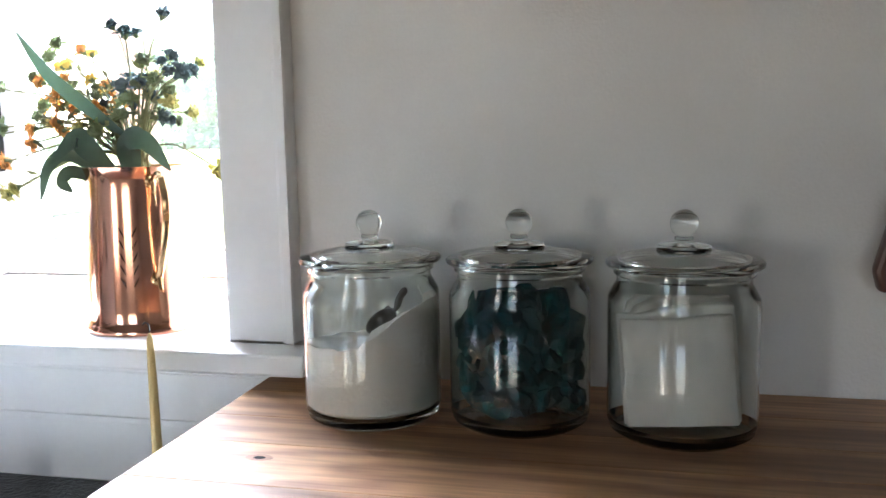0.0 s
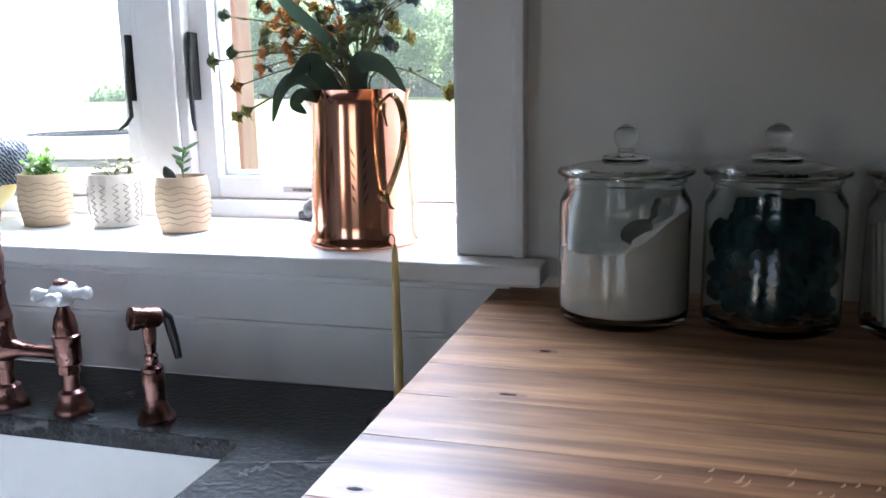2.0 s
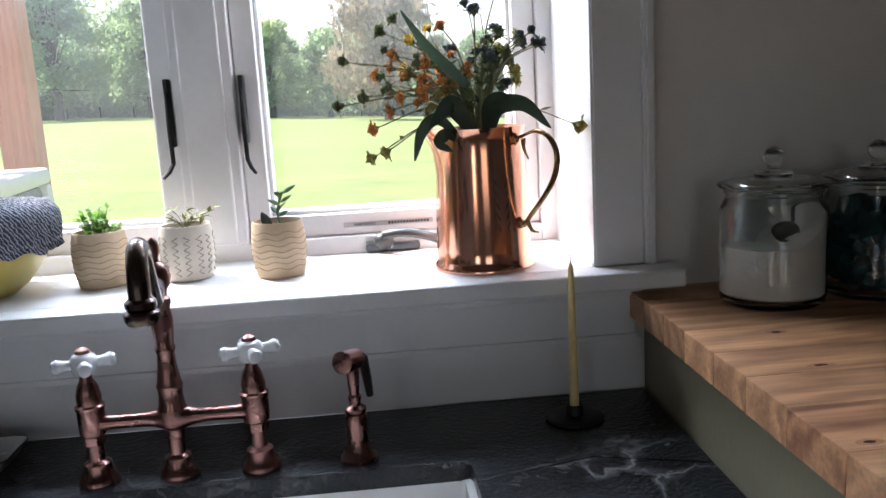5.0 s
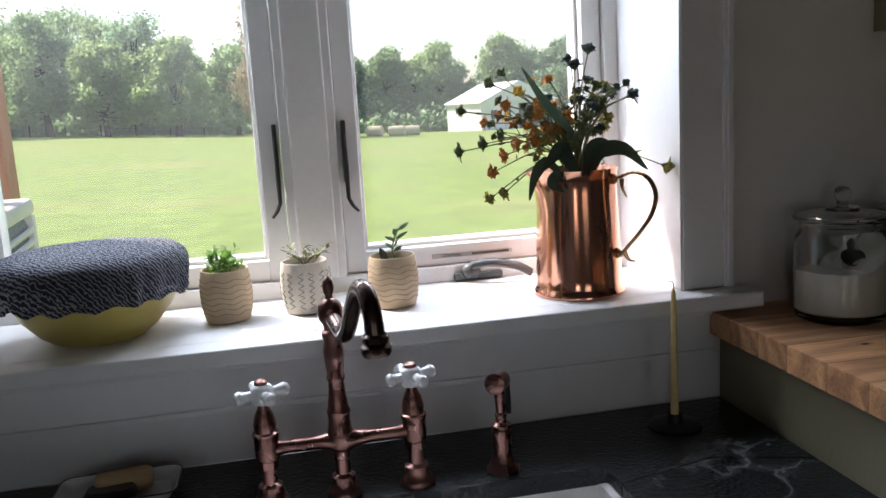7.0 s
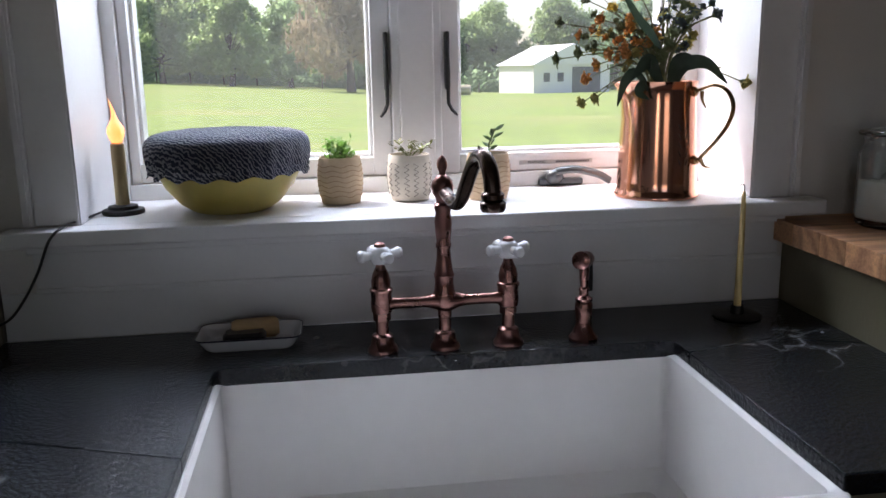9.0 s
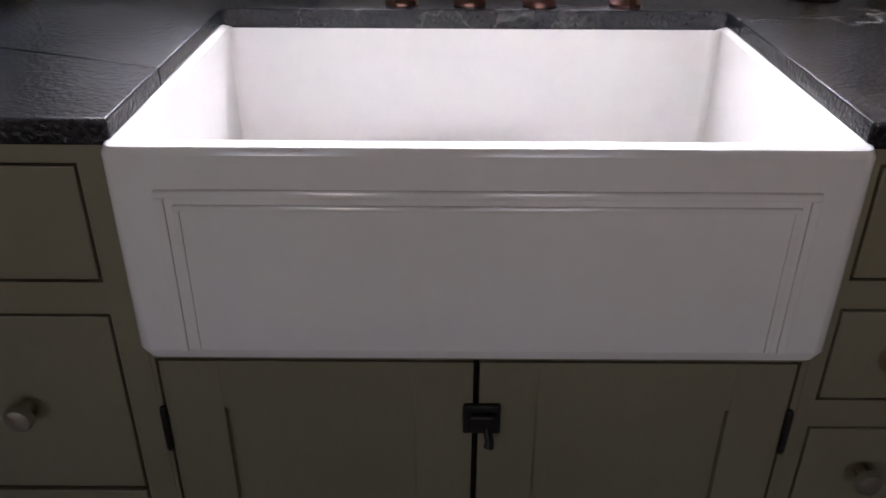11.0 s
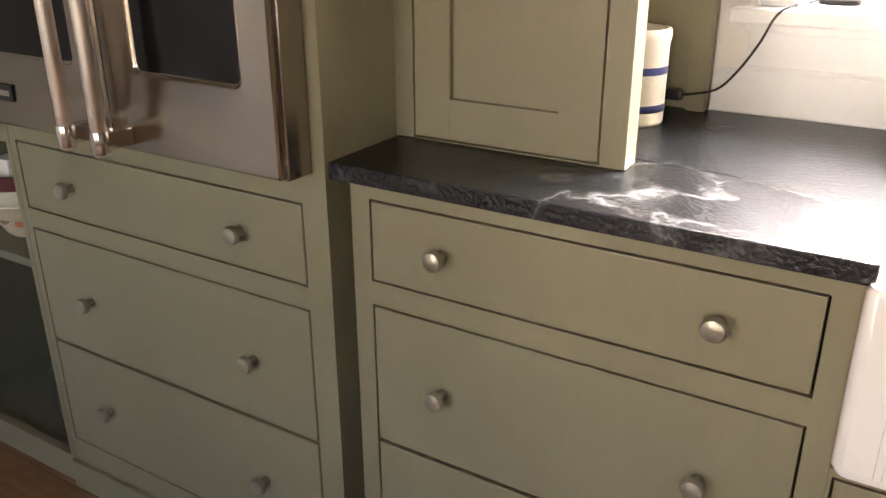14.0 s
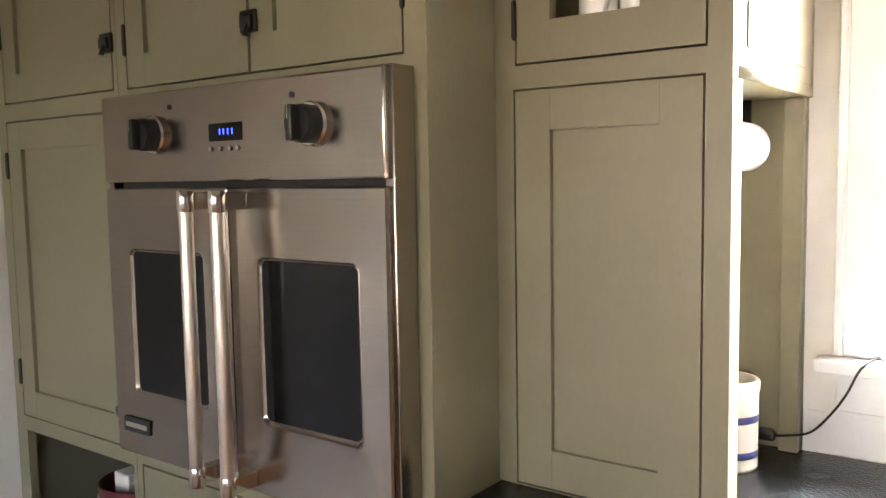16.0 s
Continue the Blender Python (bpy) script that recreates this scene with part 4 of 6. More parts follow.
BM = pose(BX, BY, land(BX, BY) - 0.05, 0, 0, 10)
def barn_part(name, bm, material, label=""):
    bmesh.ops.transform(bm, matrix=BM, verts=bm.verts)
    return part(name, bm, material, barn, label, smooth=False)
barn_part("wall", boxes((-3.9, 3.9, -4.3, 4.3, 0, 2.75)), BARN_WHITE)
bm = bmesh.new()
v = [bm.verts.new(p) for p in ((-4.2, -4.6, 2.7), (4.2, -4.6, 2.7), (0, -4.6, 4.6), (-4.2, 4.6, 2.7), (4.2, 4.6, 2.7), (0, 4.6, 4.6))]
for f in ((0, 1, 2), (3, 5, 4), (0, 2, 5, 3), (1, 4, 5, 2), (0, 3, 4, 1)):
    bm.faces.new([v[i] for i in f])
barn_part("roof", bm, BARN_WHITE)
GREYDARK = mat("shaded_opening", (0.12, 0.13, 0.14), 0.7)
barn_part("door", boxes((0.0, 2.9, -4.36, -4.29, 0, 2.5)), GREYDARK, "dark grey roller door")
for x in (-2.9, -1.5):
    barn_part("window", boxes((x, x + 0.6, -4.36, -4.29, 1.2, 2.0)), GREYDARK, "small dark window")

HAY = mat("dry_hay", (0.55, 0.49, 0.36), 0.95, 0, 0.25, 6, 0.8, 20)
for k, (x, y) in enumerate(((7.4, 71), (9.2, 70.4), (10.6, 71.2))):
    bm = lathe([(0, -0.7), (0.36, -0.7), (0.42, -0.64), (0.43, 0), (0.42, 0.64), (0.36, 0.7), (0, 0.7)], 20, (x, y, land(x, y) + 0.41), turn=pose(0, 0, 0, 90, 0, 62 + 9 * k))
    tagged(part("hay_bale", bm, HAY), "round pale hay bale lying on the meadow", "hay bale", "row of hay bales")

LEAVES = [mat("leaf_green_%s" % c, col, 0.7, 0, 0.35, 0.7, 0, 5) for c, col in (("a", (0.1, 0.17, 0.065)), ("b", (0.12, 0.19, 0.065)), ("c", (0.095, 0.16, 0.075)))]
def leafy(m, colour, share=0.5):
    """Lets light through a leaf material."""
    n, l = m.node_tree.nodes, m.node_tree.links
    t, mix = n.new("ShaderNodeBsdfTranslucent"), n.new("ShaderNodeMixShader")
    t.inputs[0].default_value = (*colour, 1)
    mix.inputs[0].default_value = share
    l.new(n["Principled BSDF"].outputs[0], mix.inputs[1])
    l.new(t.outputs[0], mix.inputs[2])
    l.new(mix.outputs[0], n["Material Output"].inputs[0])
    return m


for m, c in zip(LEAVES, ((0.41, 0.57, 0.28), (0.48, 0.62, 0.28), (0.37, 0.53, 0.3))):
    leafy(m, c, 0.72)
MOSS = mat("spanish_moss_foliage", (0.2, 0.165, 0.095), 0.9, 0, 0.3, 0.8)
leafy(MOSS, (0.5, 0.42, 0.27))
BARK = mat("tree_bark", (0.1, 0.085, 0.07), 0.9, 0, 0.3, 4, 0.6, 12)


def tree(name, x, y, high, wide, leaf, label, seed, hang=0.0, count=13000, leafsize=0.19):
    rnd = random.Random(seed)
    base = land(x, y)
    t = thing(name, (x, y, base), label, "tree", "trees along the meadow")
    top = high * 0.24
    bm = tube(smooth_line([(x, y, base - 0.1), (x + rnd.uniform(-.2, .2), y, base + high * 0.2), (x + rnd.uniform(-.5, .5), y, base + top)]), [0.035 * high * (1 - 0.8 * i / 16) for i in range(17)], 8)
    clumps = []
    for k in range(64):
        a, r = rnd.uniform(0, 2 * math.pi), wide * rnd.uniform(0.08, 0.45)
        z = base + high * rnd.uniform(0.14, 0.92)
        r *= 1.0 if z < base + high * 0.6 else 0.72 if z < base + high * 0.8 else 0.45
        c = Vector((x + r * math.cos(a), y + r * math.sin(a), z))
        clumps.append((c, wide * rnd.uniform(0.07, 0.17)))
        tube([(x, y, base + high * 0.2 + 0.3 * (z - base - 0.2 * high)), tuple((Vector((x, y, z)) + c) / 2), tuple(c)], [0.006 * high, 0.0035 * high, 0.001 * high], 5, bm)
    part("trunk", bm, BARK, t)
    verts, faces = [], []
    for i in range(count):
        c, r = clumps[rnd.randrange(len(clumps))]
        d = Vector((rnd.gauss(0, 1), rnd.gauss(0, 1), rnd.gauss(0, 0.8)))
        d.normalize()
        p = c + d * r * (rnd.uniform(0.3, 1.1) + (0.5 * rnd.random() if rnd.random() < 0.12 else 0.0))
        if p.z < base + 0.3:
            p.z = base + 0.3 + rnd.random()
        s = leafsize * rnd.uniform(0.6, 1.5)
        u = Vector((rnd.gauss(0, 1), rnd.gauss(0, 1), rnd.gauss(0, 1))).normalized()
        w = (u.cross(d) if abs(u.dot(d)) < 0.95 else u.orthogonal()).normalized()
        if hang and rnd.random() < 0.5:
            u, w = Vector((0, 0, -hang)), w * 0.4
        k = len(verts)
        verts += [p - u * s, p + w * s * 0.6, p + u * s, p - w * s * 0.6]
        faces.append((k, k + 1, k + 2, k + 3))
    me = bpy.data.meshes.new("crown")
    me.from_pydata(verts, [], faces)
    me.materials.append(leaf)
    ob = new("crown", me)
    ob.parent, ob.matrix_parent_inverse = t, t.matrix_world.inverted()
    ob["kind"] = "stuff"
    return t


rnd = random.Random(5)
for k in range(24):
    x = -64 + k * 4.5 + rnd.uniform(-1.2, 1.2)
    y = 98 + rnd.uniform(-3, 9)
    high = rnd.uniform(9.0, 13.0) * (1.25 if x < -14 else 1.0 if x < 4 else 0.82)
    tree("tree", x, y, high, high * rnd.uniform(0.75, 0.95), LEAVES[k % 3], "broad green tree at the meadow's far edge", 20 + k)
for k, (x, y, h, m) in enumerate(((-10, 84, 9.5, 1), (-4.5, 88, 9, 0), (27, 99, 11, 1), (8, 100, 9.5, 2), (13, 101, 10, 0), (20, 104, 11, 1), (37, 100, 11, 0), (32, 92, 10, 2), (-31, 86, 15, 2), (-23, 90, 12.5, 0), (-17, 87, 9.5, 1), (16, 100, 8.5, 1))):
    tree("tree", x, y, h, h * 0.8, LEAVES[m], "broad green tree at the meadow's far edge", 70 + k)
tree("mossy_oak", 1.1, 70, 12.0, 11.0, MOSS, "old oak hung with grey spanish moss", 99, hang=2.2, count=8000, leafsize=0.24)

# shrubs in front of the trunks close the wood's foot
rnd = random.Random(8)
verts, faces = [], []
for i in range(16000):
    x = rnd.uniform(-75, 60)
    y = 94 + rnd.uniform(-1.5, 3)
    p = Vector((x, y, land(x, y) + abs(rnd.gauss(0, 1)) * (1.0 + 0.7 * noise.noise((x * 0.2, 0, 0)))))
    u = Vector((rnd.gauss(0, 1), rnd.gauss(0, 1), rnd.gauss(0, 1))).normalized() * 0.3
    w = u.orthogonal()
    k = len(verts)
    verts += [p - u, p + w * 0.7, p + u, p - w * 0.7]
    faces.append((k, k + 1, k + 2, k + 3))
me = bpy.data.meshes.new("undergrowth")
me.from_pydata(verts, [], faces)
me.materials.append(LEAVES[2])
tagged(new("undergrowth", me), "dense green undergrowth at the wood's foot", "shrubs", kind="stuff")

fence = thing("wire_fence", (-20, 91, land(-20, 91)), "low wire fence along the meadow's edge", "fence")
for k in range(34):
    x = -66 + k * 3.4
    part("post", boxes((x - 0.06, x + 0.06, 90.94, 91.06, land(x, 91) - 0.1, land(x, 91) + 1.15)), BARK, fence, smooth=False)
for z in (0.45, 0.75, 1.05):
    part("wire", tube([(-66 + 3.4 * k, 91, land(-66 + 3.4 * k, 91) + z) for k in range(34)], 0.012, 5), BARK, fence, smooth=False)

# ---- faucet ----
FX, FY = -0.739, 1.0
faucet = thing("bridge_faucet", (FX, FY, COUNTER), "antique copper bridge faucet with white porcelain cross handles", "faucet")
foot = [(0.0, 0.0), (0.027, 0.0), (0.0275, 0.004), (0.0245, 0.009), (0.0215, 0.012), (0.019, 0.022), (0.0185, 0.026), (0.0155, 0.028), (0.0115, 0.03), (0.011, 0.05), (0.0125, 0.051), (0.0125, 0.062)]
part("column", lathe(slim(foot + [(0.013, 0.063), (0.019, 0.068), (0.0205, 0.076), (0.0205, 0.088), (0.018, 0.094), (0.0175, 0.1), (0.0165, 0.104), (0.017, 0.112), (0.0185, 0.118), (0.0165, 0.122), (0.0135, 0.14), (0.012, 0.158), (0.014, 0.162),
                             (0.014, 0.166), (0.0125, 0.169), (0.0145, 0.185), (0.0155, 0.2), (0.013, 0.214), (0.0155, 0.22), (0.0155, 0.226), (0.0115, 0.229), (0.0125, 0.236), (0.018, 0.243), (0.02, 0.252), (0.0175, 0.262), (0.012, 0.268),
                             (0.006, 0.271), (0.0055, 0.275), (0.0085, 0.281), (0.0092, 0.287), (0.0075, 0.294), (0.003, 0.299), (0, 0.3)], 0.86), 32, (FX, FY, COUNTER)), BRONZE, faucet)
dx, dy = 0.18, -0.984
line = [(0.0, 0.25), (0.023, 0.243), (0.051, 0.236), (0.073, 0.24), (0.096, 0.258), (0.123, 0.288), (0.149, 0.31), (0.171, 0.315), (0.189, 0.306), (0.2, 0.289), (0.205, 0.268)]
path = smooth_line([(FX + dx * s, FY + dy * s, COUNTER + z) for s, z in line], 6)
part("spout", tube(path, [0.0095 + 0.0015 * (i / len(path)) for i in range(len(path))], 18), DARKBRONZE, faucet, "curved dark copper spout")
ex, ey = FX + dx * 0.205, FY + dy * 0.205
part("spout_tip", lathe(slim([(0.0125, 0.022), (0.0165, 0.019), (0.0165, 0.013), (0.0135, 0.012), (0.019, 0.008), (0.0185, 0.001), (0.016, -0.003), (0.011, -0.003), (0.011, 0.004), (0, 0.004)], 0.9), 28, (ex, ey, COUNTER + 0.251)), DARKBRONZE, faucet)
part("bridge", tube([(FX - 0.097 + 0.197 * k / 24, FY, COUNTER + 0.076) for k in range(25)], [0.0085 + 0.0095 * math.exp(-((k - 12) / 2.2) ** 2) + 0.006 * math.exp(-(min(k, 24 - k) / 1.6) ** 2) for k in range(25)], 18), BRONZE, faucet, "copper bridge pipe")
for hx in (-0.836, -0.639):
    v = part("valve", lathe(slim(foot + [(0.013, 0.062), (0.0175, 0.064), (0.0185, 0.072), (0.0185, 0.094), (0.02, 0.096), (0.02, 0.1), (0.0165, 0.102), (0.017, 0.112), (0.014, 0.124), (0.0085, 0.134), (0.0075, 0.145), (0, 0.145)], 0.88), 28, (hx, FY, COUNTER)), BRONZE, faucet)
    part("nut", lathe([(0.013, 0.05), (0.0135, 0.051), (0.0135, 0.061), (0.013, 0.062)], 6, (hx, FY, COUNTER)), BRONZE, v)
    bm = lathe([(0, 0.138), (0.012, 0.14), (0.0155, 0.146), (0.0165, 0.156), (0.0135, 0.163), (0.009, 0.166), (0, 0.166)], 24, (hx, FY, COUNTER))
    for a in (20, 110, 200, 290):
        ca, sa = math.cos(radians(a)), math.sin(radians(a))
        tube([(hx + r * ca, FY + r * sa, COUNTER + 0.153) for r in (0.01, 0.018, 0.024, 0.03, 0.035, 0.037)], [0.0075, 0.0065, 0.0075, 0.0095, 0.0075, 0.003], 12, bm)
    part("cross_handle", bm, CERAMIC, v, "white porcelain cross handle")
    part("cap", lathe([(0.009, 0.166), (0.008, 0.17), (0.004, 0.1725), (0, 0.173)], 18, (hx, FY, COUNTER)), BRONZE, v, "copper handle cap")

sx, sy = -0.517, 1.0
spray = thing("side_sprayer", (sx, sy, COUNTER), "antique copper side sprayer with a black lever", "sprayer")
part("stand", lathe(slim([(0, 0), (0.026, 0), (0.0265, 0.004), (0.0215, 0.01), (0.0185, 0.014), (0.0175, 0.018), (0.0155, 0.021), (0.014, 0.03), (0.0155, 0.045), (0.016, 0.058), (0.014, 0.062), (0.0155, 0.064), (0.0155, 0.068), (0.009, 0.072), (0.0085, 0.078), (0.0095, 0.08), (0.0095, 0.083), (0.007, 0.086), (0.0085, 0.1), (0.0095, 0.115), (0.0085, 0.122), (0, 0.124)], 0.88), 28, (sx, sy, COUNTER)), BRONZE, spray)
nd = Vector((-0.55, -0.83, 0.12)).normalized()
c = Vector((sx, sy, COUNTER + 0.13))
head = tube([c - nd * 0.016, c - nd * 0.012, c, c + nd * 0.012, c + nd * 0.013, c + nd * 0.021, c + nd * 0.0225], [0.009, 0.0125, 0.0135, 0.0125, 0.0145, 0.0145, 0.012], 20)
part("spray_head", head, BRONZE, spray)
e = c - nd * 0.014 + Vector((0, 0, 0.006))
part("lever", tube([e, e - nd * 0.01 + Vector((0, 0, -0.008)), e - nd * 0.016 + Vector((0, 0, -0.035)), e - nd * 0.02 + Vector((0, 0, -0.06))], [0.006, 0.0065, 0.006, 0.0045], 8), BLACK, spray, "black sprayer lever")

# ---- glass jars ----
def glass_jar(x, y, label):
    z = WTOP
    j = thing("glass_jar", (x, y, z), label, "jar", "glass storage jars")
    R = 0.0675
    part("jar", lathe([(0, 0.004), (0.05, 0.003), (0.06, 0.0), (0.0655, 0.004), (R, 0.012), (R, 0.118), (0.0668, 0.125), (0.062, 0.134), (0.0595, 0.138), (0.0595, 0.144), (0.0622, 0.146), (0.0622, 0.15), (0.06, 0.1515),
                       (0.0572, 0.1515), (0.0572, 0.137), (0.064, 0.122), (0.0645, 0.014), (0.06, 0.009), (0, 0.009)], 56, (x, y, z)), JARGLASS, j)
    lid = part("lid", lathe([(0, 0.1648), (0.02, 0.1645), (0.034, 0.1632), (0.05, 0.1592), (0.0565, 0.1565), (0.0568, 0.1523), (0.0675, 0.1523), (0.0695, 0.154), (0.07, 0.1565), (0.068, 0.159), (0.05, 0.163), (0.034, 0.1655), (0.025, 0.1665), (0.0235, 0.1685), (0.0238, 0.171), (0.017, 0.173),
                             (0.009, 0.174), (0.008, 0.179), (0, 0.1793)], 56, (x, y, z)), JARGLASS, j, "domed glass lid")
    part("lid_knob", ball(bmesh.new(), (x, y, z + 0.1905), 0.0128, sub=3), JARGLASS, lid, "clear glass ball knob")
    return j
JX = ((0.041, 1.043), (0.187, 1.05), (0.337, 1.044))
FLOUR = mat("white_flour", (0.84, 0.79, 0.74), 0.95, 0, 0.06, 40, 0.5, 200)
TEAL = mat("teal_cellophane", (0.003, 0.05, 0.058), 0.7, 0, 0.5, 45)
TEAL.node_tree.nodes["Principled BSDF"].inputs["Specular IOR Level"].default_value = 0.0
PAPER = mat("white_packets", (0.78, 0.73, 0.67), 0.7, 0, 0.06, 30)
glass_jar(*JX[0], "clear glass jar half full of white flour")
glass_jar(*JX[1], "clear glass jar full of dark teal wrapped pods")
glass_jar(*JX[2], "clear glass jar holding a stack of white packets")
# flour, heaped towards one side
x, y = JX[0]
bm = lathe([(0, 0.0105), (0.058, 0.0105), (0.0638, 0.016)] + [(0.0638, 0.016 + 0.012 * k) for k in range(1, 6)] + [(0.0638 - 0.0055 * k, 0.078) for k in range(0, 12)] + [(0, 0.078)], 64, (x, y, WTOP))
for v in bm.verts:
    if v.co.z > WTOP + 0.07:
        u, w = v.co.x - x, v.co.y - y
        slope = max(0.0, (u - 0.006 + 0.012 * noise.noise((w * 40, 3, 0)))) * 0.62
        v.co.z += slope + 0.0035 * noise.noise((u * 70, w * 70, 1)) + (0.007 if u > 0.01 else 0)
tagged(part("flour", bm, FLOUR), "heap of white flour inside the jar", "flour")
bm = lathe([(0.0, 0.0), (0.012, 0.001), (0.02, 0.006), (0.023, 0.014), (0.022, 0.014), (0.019, 0.0075), (0.011, 0.003), (0, 0.002)], 24, (0, 0, 0))
tube(smooth_line([(0.02, 0, 0.012), (0.03, 0, 0.014), (0.045, 0, 0.012)]), 0.003, 8, bm)
bmesh.ops.scale(bm, vec=(0.75, 0.75, 0.75), verts=bm.verts)
bmesh.ops.transform(bm, matrix=pose(x + 0.016, y - 0.004, WTOP + 0.091, 20, -38, 30), verts=bm.verts)
tagged(part("flour_scoop", bm, mat("dull_scoop_metal", (0.14, 0.13, 0.12), 0.5, 0.6)), "small metal scoop stuck in the flour", "scoop")
# wrapped pods
x, y = JX[1]
rnd = random.Random(4)
pods = thing("wrapped_pods", (x, y, WTOP + 0.0095), "heap of dark teal cellophane wrapped pods", "pods")
spots = []
for k in range(1500):
    r, a = 0.053 * math.sqrt(rnd.random()), rnd.uniform(0, 2 * math.pi)
    p = Vector((x + r * math.cos(a), y + r * math.sin(a), WTOP + 0.024 + rnd.random() * (0.092 - 0.012 * abs(math.cos(a)))))
    if all((p - q).length > 0.013 for q in spots):
        spots.append(p)
for p in spots:
    bm = bmesh.new()
    bmesh.ops.create_icosphere(bm, subdivisions=2, radius=0.0125)
    s = rnd.random() * 50
    for v in bm.verts:
        v.co *= 1 + 0.5 * noise.noise(v.co * 190 + Vector((s, 0, 0)))
    bmesh.ops.scale(bm, vec=(1.1, 0.9, 0.75), verts=bm.verts)
    bmesh.ops.transform(bm, matrix=Matrix.Translation(p) @ Euler((rnd.random() * 3, rnd.random() * 3, rnd.random() * 3)).to_matrix().to_4x4(), verts=bm.verts)
    part("pod", bm, TEAL, pods, smooth=False)
# white packets
x, y = JX[2]
pack = thing("white_packets", (x, y, WTOP + 0.0095), "stack of thin white packets standing in the jar", "packets")
for k in range(8):
    yy = y - 0.032 + 0.0085 * k
    half = math.sqrt(0.0625 ** 2 - (abs(yy - y) + 0.006) ** 2)
    half = min(half, 0.047 + 0.003 * math.sin(k * 2.1))
    bm = boxes((x - half, x + half, yy - 0.0036, yy + 0.0036, WTOP + 0.0105, WTOP + 0.108 + 0.004 * math.sin(k * 1.7)), bevel=0.0015)
    bmesh.ops.subdivide_edges(bm, edges=bm.edges[:], cuts=3, use_grid_fill=True)
    for v in bm.verts:
        v.co.y += 0.0022 * noise.noise((v.co.x * 45, v.co.z * 45, k))
    bmesh.ops.transform(bm, matrix=Matrix.Translation((x, yy, WTOP + 0.016)) @ pose(0, 0, 0, 0, -4.5, 0) @ Matrix.Translation((-x, -yy, -WTOP - 0.011)), verts=bm.verts)
    part("packet", bm, PAPER, pack)

# ---- copper pitcher with flowers ----
PX, PY = -0.318, 1.214
pitcher = thing("copper_pitcher", (PX, PY, SILL), "polished copper pitcher with a scrolled brass handle", "pitcher")
bm = lathe([(0, 0.004), (0.066, 0.004), (0.073, 0.0), (0.0752, 0.002), (0.0752, 0.006), (0.0725, 0.01), (0.0705, 0.016), (0.0698, 0.03), (0.069, 0.06), (0.0675, 0.1), (0.0657, 0.14), (0.0643, 0.17), (0.0637, 0.185), (0.0647, 0.195), (0.0672, 0.202), (0.0678, 0.204),
            (0.0663, 0.204), (0.0627, 0.195), (0.0613, 0.17), (0.064, 0.1), (0.067, 0.02), (0, 0.01)], 72, (PX, PY, SILL))
for v in bm.verts:
    up = (v.co.z - SILL - 0.15) / 0.055
    u, w = v.co.x - PX, v.co.y - PY
    if up > 0 and u < 0:
        k = max(0.0, -u / math.hypot(u, w) - 0.82) / 0.18
        v.co.x -= 0.02 * k * k * min(1, up) ** 1.5
part("body", bm, COPPER, pitcher)
ha = Vector((0.7, -0.714, 0)).normalized()
def hp(r, z):
    return Vector((PX, PY, SILL + z)) + ha * r
pts = smooth_line([hp(0.06, 0.186), hp(0.076, 0.19), hp(0.1, 0.197), hp(0.122, 0.187), hp(0.133, 0.162), hp(0.126, 0.132), hp(0.106, 0.102), hp(0.087, 0.08), hp(0.077, 0.068), hp(0.074, 0.062)], 5)
part("handle", tube(pts, [0.0035 + 0.001 * math.sin(math.pi * i / (len(pts) - 1)) for i in range(len(pts))], 10, flat=0.55), BRASS, pitcher, "thin scrolled brass handle")
for a, b, d in ((hp(0.078, 0.187), hp(0.079, 0.172), hp(0.086, 0.158)), (hp(0.08, 0.07), hp(0.088, 0.058), hp(0.099, 0.056))):
    part("handle_leaf", tube(smooth_line([a, b, d]), [0.004 - 0.003 * i / 16 for i in range(17)], 8), BRASS, pitcher)
for z in (0.186, 0.068):
    part("rivet_plate", ball(bmesh.new(), hp(0.0645 if z > 0.1 else 0.0685, z), 0.009, (0.7, 1.2, 1.0)), BRASS, pitcher)
for z in (0.06, 0.075, 0.09, 0.105, 0.12):
    for s in (-1, 1):
        a = radians(-72 + s * 4)
        rr = 0.0703 - 0.036 * (z - 0.02) + 0.0004
        p0 = Vector((PX + rr * math.cos(a), PY + rr * math.sin(a), SILL + z))
        a2 = radians(-72 + s * 9)
        p1 = Vector((PX + (rr - 0.0004) * math.cos(a2), PY + (rr - 0.0004) * math.sin(a2), SILL + z + 0.012))
        part("engraved_leaf", tube([p0, (p0 + p1) / 2, p1], [0.0004, 0.001, 0.0003], 6), DARKBRONZE, pitcher)

STEM = mat("flower_stem", (0.19, 0.2, 0.085), 0.7, 0, 0.3, 60)
PETALS = {c: mat("petal_" + c, col, 0.75, 0, 0.35, 90) for c, col in (("orange", (0.5, 0.26, 0.08)), ("yellow", (0.62, 0.44, 0.1)), ("teal", (0.075, 0.1, 0.1)), ("green", (0.15, 0.18, 0.09)), ("olive", (0.34, 0.3, 0.1)))}
BIGLEAF = mat("dark_leaf", (0.05, 0.066, 0.058), 0.6, 0, 0.3, 40)
for c, col in (("orange", (0.75, 0.36, 0.1)), ("yellow", (0.85, 0.65, 0.18)), ("green", (0.26, 0.31, 0.13)), ("olive", (0.55, 0.5, 0.17)), ("teal", (0.13, 0.17, 0.15))):
    leafy(PETALS[c], col, 0.5)
leafy(BIGLEAF, (0.08, 0.13, 0.07), 0.3)
bouquet = thing("flower_arrangement", (PX, PY, SILL + 0.19), "dried orange, yellow and blue flowers with dark leaves in the pitcher", "flowers")
rnd = random.Random(12)
